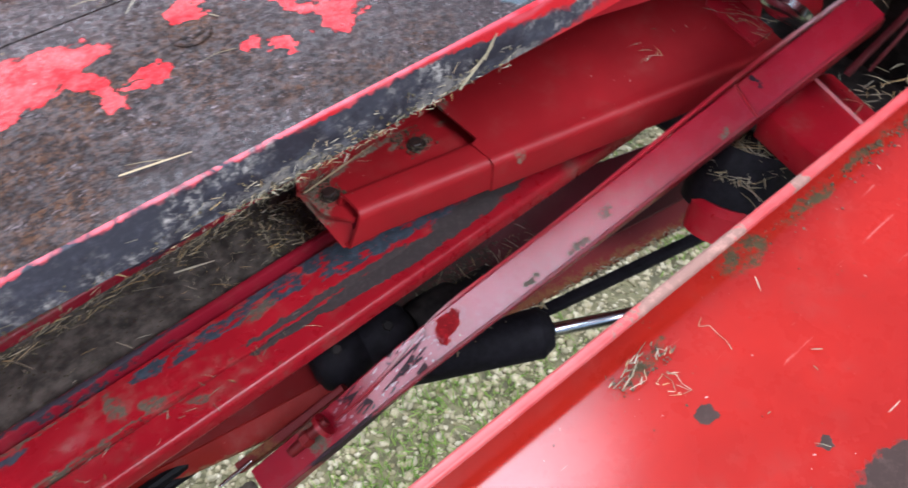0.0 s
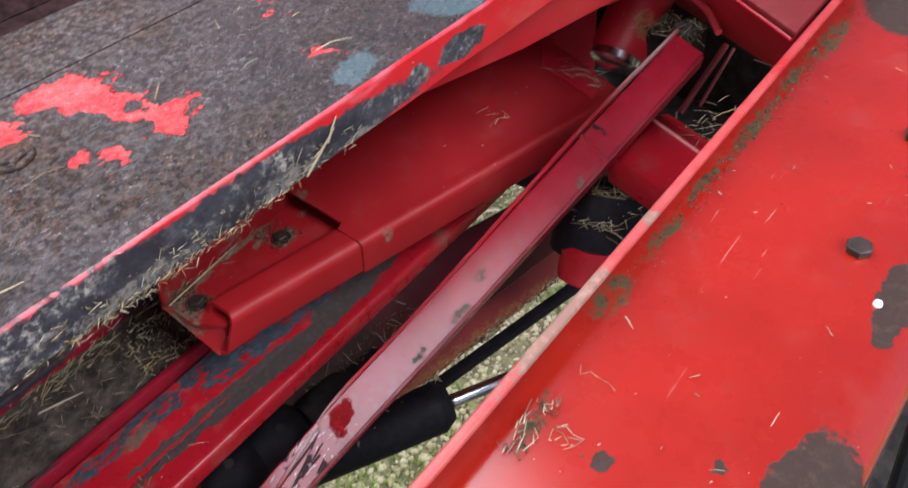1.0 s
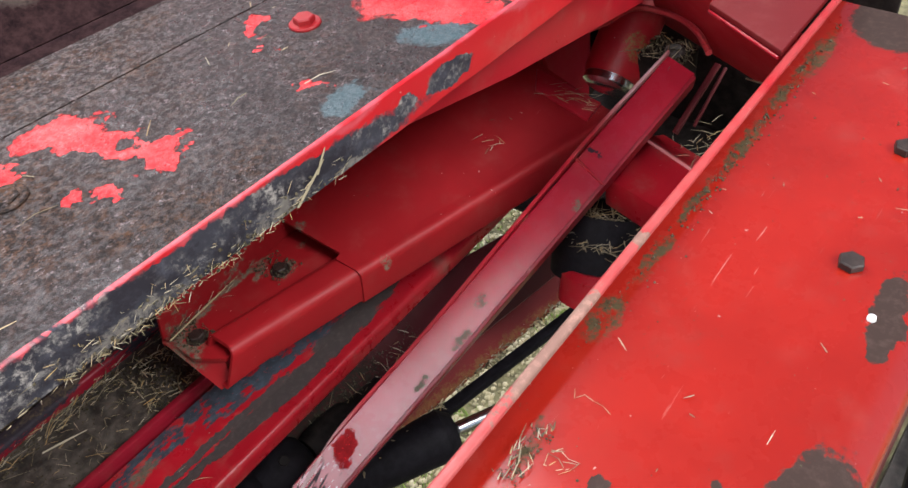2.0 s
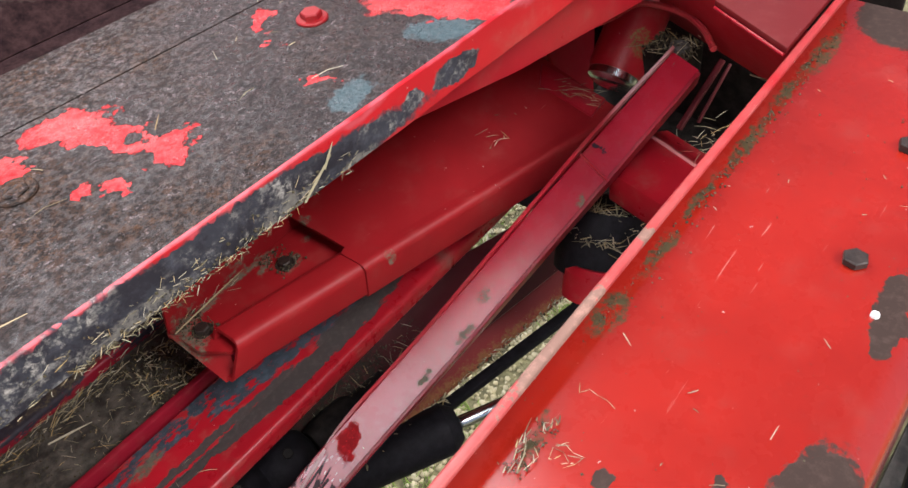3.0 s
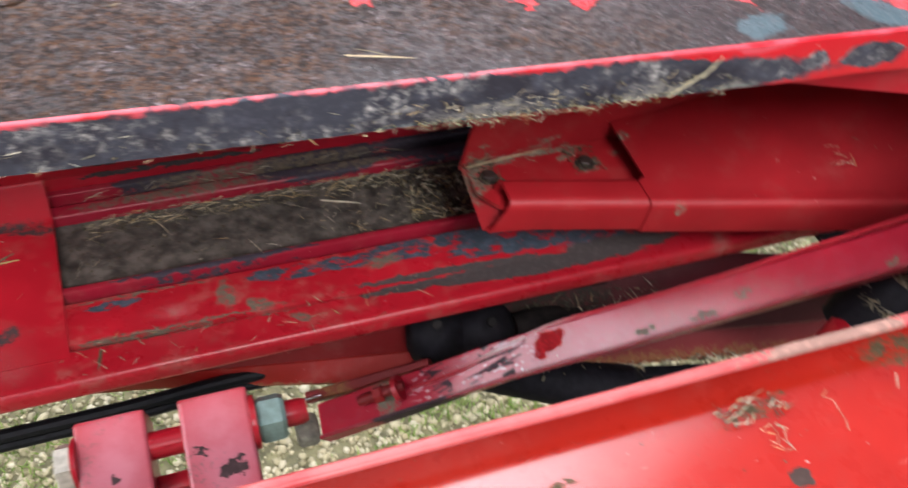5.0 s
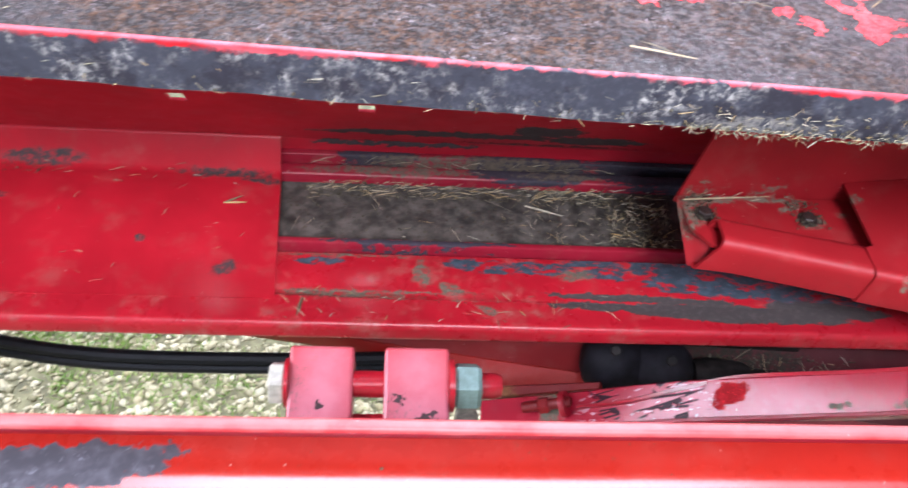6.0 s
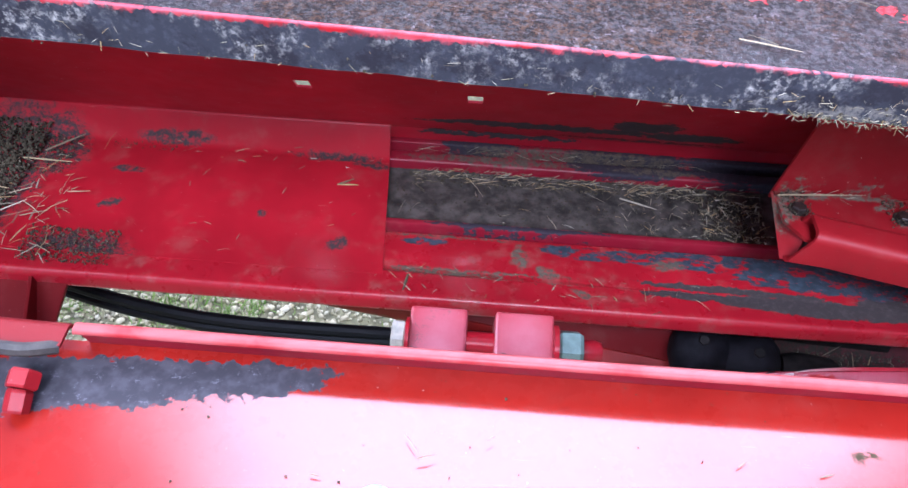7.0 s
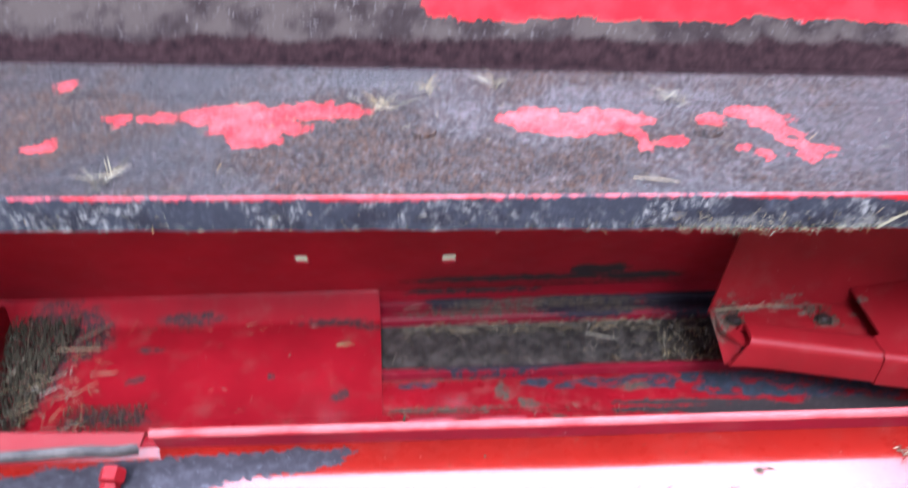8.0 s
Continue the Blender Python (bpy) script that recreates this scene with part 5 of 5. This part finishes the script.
part("pin", lathe((0.912, 0.006, 0.806), (0.912, 0.006, 0.815), [(0, 0.011), (0.8, 0.010), (1, 0.0065), (0.4, 0.005)], 18), M_worn_steel, pivot, "hollow worn pin end")

# ---- straw, clippings and dirt ----
straw = Heap()
crumbs = Heap()


def scatter(n, x0, x1, y0, y1, z, size=(0.012, 0.04), turn=None, width=(0.0004, 0.0010), lift=0.25):
    for _ in range(n):
        x, y = rnd.uniform(x0, x1), rnd.uniform(y0, y1)
        a = rnd.uniform(0, 6.28) if turn is None else turn + rnd.gauss(0, 0.4)
        straw.blade((x, y, z + rnd.uniform(0, 0.004)), (math.cos(a), math.sin(a), rnd.uniform(-0.02, lift * 0.5)), rnd.uniform(*size) * rnd.choice((0.35, 0.6, 1.0)), rnd.uniform(*width) * 0.8, rnd.uniform(-0.02, 0.09))


def litter(n, x0, x1, y0, y1, z, size=(0.0008, 0.003), heap=0.0):
    for _ in range(n):
        x, y = rnd.uniform(x0, x1), rnd.uniform(y0, y1)
        crumbs.crumb((x, y, z + rnd.uniform(0, heap)), rnd.uniform(*size) * rnd.choice((0.35, 0.5, 0.7)))


scatter(150, 0.0, 0.36, 0.350, 0.376, FZ - 0.014, (0.008, 0.035), 0.05, (0.0005, 0.0014))
litter(900, 0.0, 0.36, 0.352, 0.377, FZ - 0.015, (0.0008, 0.0032), 0.003)
scatter(60, 0.25, 0.378, 0.280, 0.350, FZ - 0.013, (0.008, 0.026))
scatter(26, -0.01, 0.36, 0.276, 0.376, FZ - 0.014, (0.008, 0.03))
scatter(190, 0.355, 0.425, 0.280, 0.355, FZ - 0.013, (0.006, 0.018), None, (0.0010, 0.0024), 0.5)
litter(700, 0.350, 0.430, 0.277, 0.365, FZ - 0.014, (0.001, 0.0035), 0.005)
scatter(110, 0.0, 0.42, 0.358, 0.376, FZ - 0.013, (0.008, 0.024), 0.05, (0.0010, 0.0020), 0.3)
straw.blade((0.255, 0.338, FZ - 0.006), (0.9, -0.35, 0.03), 0.045, 0.003)
litter(1100, -0.015, 0.37, 0.268, 0.376, FZ - 0.015, (0.0006, 0.0022))
litter(5200, -0.54, -0.440, 0.165, 0.41, FZ + 0.003, (0.001, 0.0055), 0.014)
litter(500, -0.45, -0.40, 0.30, 0.40, FZ + 0.002, (0.001, 0.003), 0.005)
litter(800, -0.40, -0.30, 0.165, 0.215, FZ + 0.002, (0.001, 0.003), 0.004)
litter(160, -0.36, -0.28, 0.355, 0.39, FZ + 0.002, (0.001, 0.0025), 0.003)
scatter(95, -0.52, -0.36, 0.165, 0.395, FZ + 0.008, (0.008, 0.04), None, (0.0007, 0.0018), 0.4)
scatter(70, -0.53, -0.37, 0.165, 0.30, FZ + 0.010, (0.014, 0.05), None, (0.0010, 0.0024), 0.4)
scatter(30, -0.36, -0.03, 0.345, 0.392, FZ + 0.004, (0.006, 0.02), 0.0, (0.0006, 0.0014))
scatter(16, -0.34, -0.04, 0.18, 0.39, FZ + 0.003, (0.006, 0.022))
for a, b, l in (((-0.43, 0.33, 0.632), (0.75, 0.66, 0.05), 0.05), ((-0.45, 0.315, 0.632), (1, -0.05, 0.02), 0.06), ((-0.49, 0.26, 0.632), (0.1, 1, 0.05), 0.05), ((-0.08, 0.315, 0.625), (1, 0.05, 0.02), 0.025), ((-0.08, 0.315, 0.625), (0.8, 0.5, 0.02), 0.022)):
    straw.blade(a, b, l, 0.0028)
scatter(40, 0.0, 0.36, 0.39, 0.402, FZ - 0.002, (0.01, 0.04), 0.0)
scatter(16, 0.385, 0.50, 0.228, 0.236, BZ + 0.001, (0.008, 0.025), 0.1)
straw.blade((0.016, 0.186, FZ + 0.001), (-0.15, -1, -0.05), 0.022, 0.0035)
straw.blade((0.013, 0.165, FZ - 0.001), (0.5, -0.6, -0.6), 0.016, 0.003)
straw.blade((0.395, lip_y(0.395) - 0.0012, 0.999), (0.75, -0.04, 0.55), 0.030, 0.0022)
straw.blade((0.413, lip_y(0.413) - 0.0012, 1.010), (0.5, -0.04, 0.75), 0.016, 0.0020)
straw.blade((0.381, 0.226, BZ + 0.003), (1, 0.10, 0), 0.09, 0.0022)
litter(260, 0.384, 0.412, 0.195, 0.236, BZ, (0.0008, 0.0024), 0.003)
litter(220, 0.486, 0.517, 0.193, 0.230, BZ, (0.0008, 0.0024), 0.003)
scatter(30, 0.822, 0.846, 0.06, 0.125, 0.772, (0.010, 0.03), -1.3, (0.0006, 0.0014), 0.1)
scatter(14, 0.72, 0.80, 0.10, 0.16, 0.762, (0.008, 0.02), None, (0.0006, 0.0014), 0.05)
scatter(190, 0.738, 0.80, -0.02, 0.045, 0.662, (0.015, 0.05), None, (0.001, 0.0024), 1.7)
scatter(120, 0.87, 1.05, -0.12, 0.08, 0.567, (0.015, 0.05), None, (0.001, 0.002), 0.8)
scatter(46, 0.885, 0.94, -0.015, 0.040, 0.809, (0.008, 0.03), None, (0.0008, 0.0016), 0.6)
scatter(30, 0.86, 0.93, -0.075, -0.03, 0.722, (0.010, 0.03), None, (0.0008, 0.0016), 0.4)
litter(300, 0.893, 0.935, -0.012, 0.040, 0.808, (0.001, 0.004), 0.003)
straw.blade((0.905, -0.075, 0.806), (-0.55, -0.62, 0.35), 0.07, 0.0026)
straw.blade((0.872, 0.062, 0.858), (0.85, -0.35, 0.02), 0.03, 0.0045)
scatter(60, 0.44, 0.62, 0.145, 0.185, 0.535, (0.008, 0.03), None, (0.0007, 0.0016), 0.5)
litter(500, 0.44, 0.63, 0.14, 0.19, 0.533, (0.001, 0.003), 0.006)
scatter(34, 0.345, 0.384, -0.190, -0.177, CZ + 0.0008, (0.003, 0.011), 0.3, (0.0005, 0.0011), 0.06)
litter(120, 0.348, 0.382, -0.190, -0.178, CZ + 0.0005, (0.0005, 0.0016), 0.001)
scatter(8, 0.36, 0.372, -0.205, -0.19, CZ + 0.001, (0.004, 0.012), -1.0, (0.0006, 0.001), 0.05)
scatter(26, 0.0, 0.80, -0.30, -0.18, CZ + 0.0005, (0.004, 0.012), None, (0.0006, 0.0011), 0.05)
litter(200, 0.43, 0.80, -0.1730, -0.169, CZ + 0.0005, (0.0004, 0.0014), 0.001)
litter(110, -0.1, 0.7, -0.30, -0.175, CZ, (0.0005, 0.0016))
scatter(22, -0.08, 0.32, -0.295, -0.20, CZ + 0.0004, (0.006, 0.016), 0.3, (0.0005, 0.0011), 0.03)
for _ in range(420):
    x = rnd.gauss(0.315, 0.055) if rnd.random() < 0.75 else rnd.uniform(-0.4, 0.44)
    deep = rnd.uniform(0.9965, 1.002) if rnd.random() < 0.7 else rnd.uniform(1.0, 1.014)
    if rnd.random() < 0.4:
        crumbs.crumb((x, lip_y(x) - 0.0004, deep), rnd.uniform(0.0004, 0.0014))
    else:
        straw.blade((x, lip_y(x) - 0.0008, deep), (rnd.gauss(0, 1), -0.1, rnd.gauss(-0.2, 0.5)), rnd.uniform(0.002, 0.006), rnd.uniform(0.0003, 0.0007))
for _ in range(60):
    x = rnd.choice((rnd.uniform(0.22, 0.44), rnd.uniform(-0.3, 0.44)))
    straw.blade((x, lip_y(x) - 0.0006, rnd.uniform(0.999, 1.014)), (rnd.gauss(0, 1), -0.05, rnd.gauss(0, 0.5)), rnd.uniform(0.003, 0.008), rnd.uniform(0.0003, 0.0006))
scatter(60, -0.60, 0.60, 0.01, 0.22, DZ + 0.001, (0.005, 0.025), None, (0.0006, 0.0012), 0.05)
for x, y, a in ((0.02, 0.17, 1.1), (0.02, 0.16, 1.9), (0.03, 0.165, 0.6), (0.22, 0.02, -0.3), (-0.19, 0.045, 1.3), (-0.185, 0.05, 2.0)):
    straw.blade((x, y, DZ + 0.001), (math.cos(a), math.sin(a), 0.02), 0.035, 0.0014)
for x, y in ((0.02, 0.168), (-0.19, 0.045), (0.125, 0.215), (0.285, 0.165), (-0.33, 0.05), (0.06, 0.205)):
    for _ in range(16):
        a = rnd.uniform(0, 6.28)
        straw.blade((x + rnd.gauss(0, 0.006), y + rnd.gauss(0, 0.006), DZ + 0.001), (math.cos(a), math.sin(a), rnd.uniform(0, 0.35)), rnd.uniform(0.008, 0.024), rnd.uniform(0.0006, 0.0012), 0.06)
for x, y in ((0.375, -0.196), (0.368, -0.202), (0.405, -0.205)):
    a = rnd.uniform(0, 6.28)
    for _ in range(rnd.randint(3, 5)):
        straw.blade((x, y, CZ + 0.0003), (math.cos(a), math.sin(a), 0.0), 0.006, 0.0004)
        x, y, a = x + math.cos(a) * 0.0055, y + math.sin(a) * 0.0055, a + rnd.gauss(0, 0.9)
        if not -0.295 < y < -0.18:
            break
scatter(40, -0.02, 0.33, 0.158, 0.198, FZ + 0.0008, (0.006, 0.02), None, (0.0007, 0.0013), 0.05)
litter(260, 0.0, 0.20, 0.185, 0.20, FZ, (0.0006, 0.0016))
litter(120, 0.27, 0.33, 0.12, 0.16, 0.505, (0.001, 0.003), 0.006)
for _ in range(700):
    x = rnd.uniform(0.47, 0.93)
    y = 0.130 - 0.17 * (x - 0.6) + rnd.gauss(0, 0.003)
    if rnd.random() < 0.5:
        straw.blade((x, y, 0.453 + rnd.uniform(0, 0.006)), (rnd.gauss(0, 1), rnd.gauss(-0.3, 0.5), rnd.gauss(0, 0.4)), rnd.uniform(0.004, 0.014), rnd.uniform(0.0012, 0.003))
    else:
        crumbs.crumb((x, y, 0.452 + rnd.uniform(0, 0.005)), rnd.uniform(0.001, 0.0028))
for _ in range(200):
    x = rnd.gauss(0.64, 0.09)
    if 0.48 < x < 0.80:
        crumbs.crumb((x, -0.1715 - abs(rnd.gauss(0, 0.004)), CZ + 0.0004), rnd.uniform(0.0004, 0.0013))
stuff("straw", straw.v, straw.f, M_straw, "dry straw and hay bits caught on the machine", "straw")
stuff("dirt_crumbs", crumbs.v, crumbs.f, M_moss, "dark crumbs of soil and chaff on the steel", "dirt")
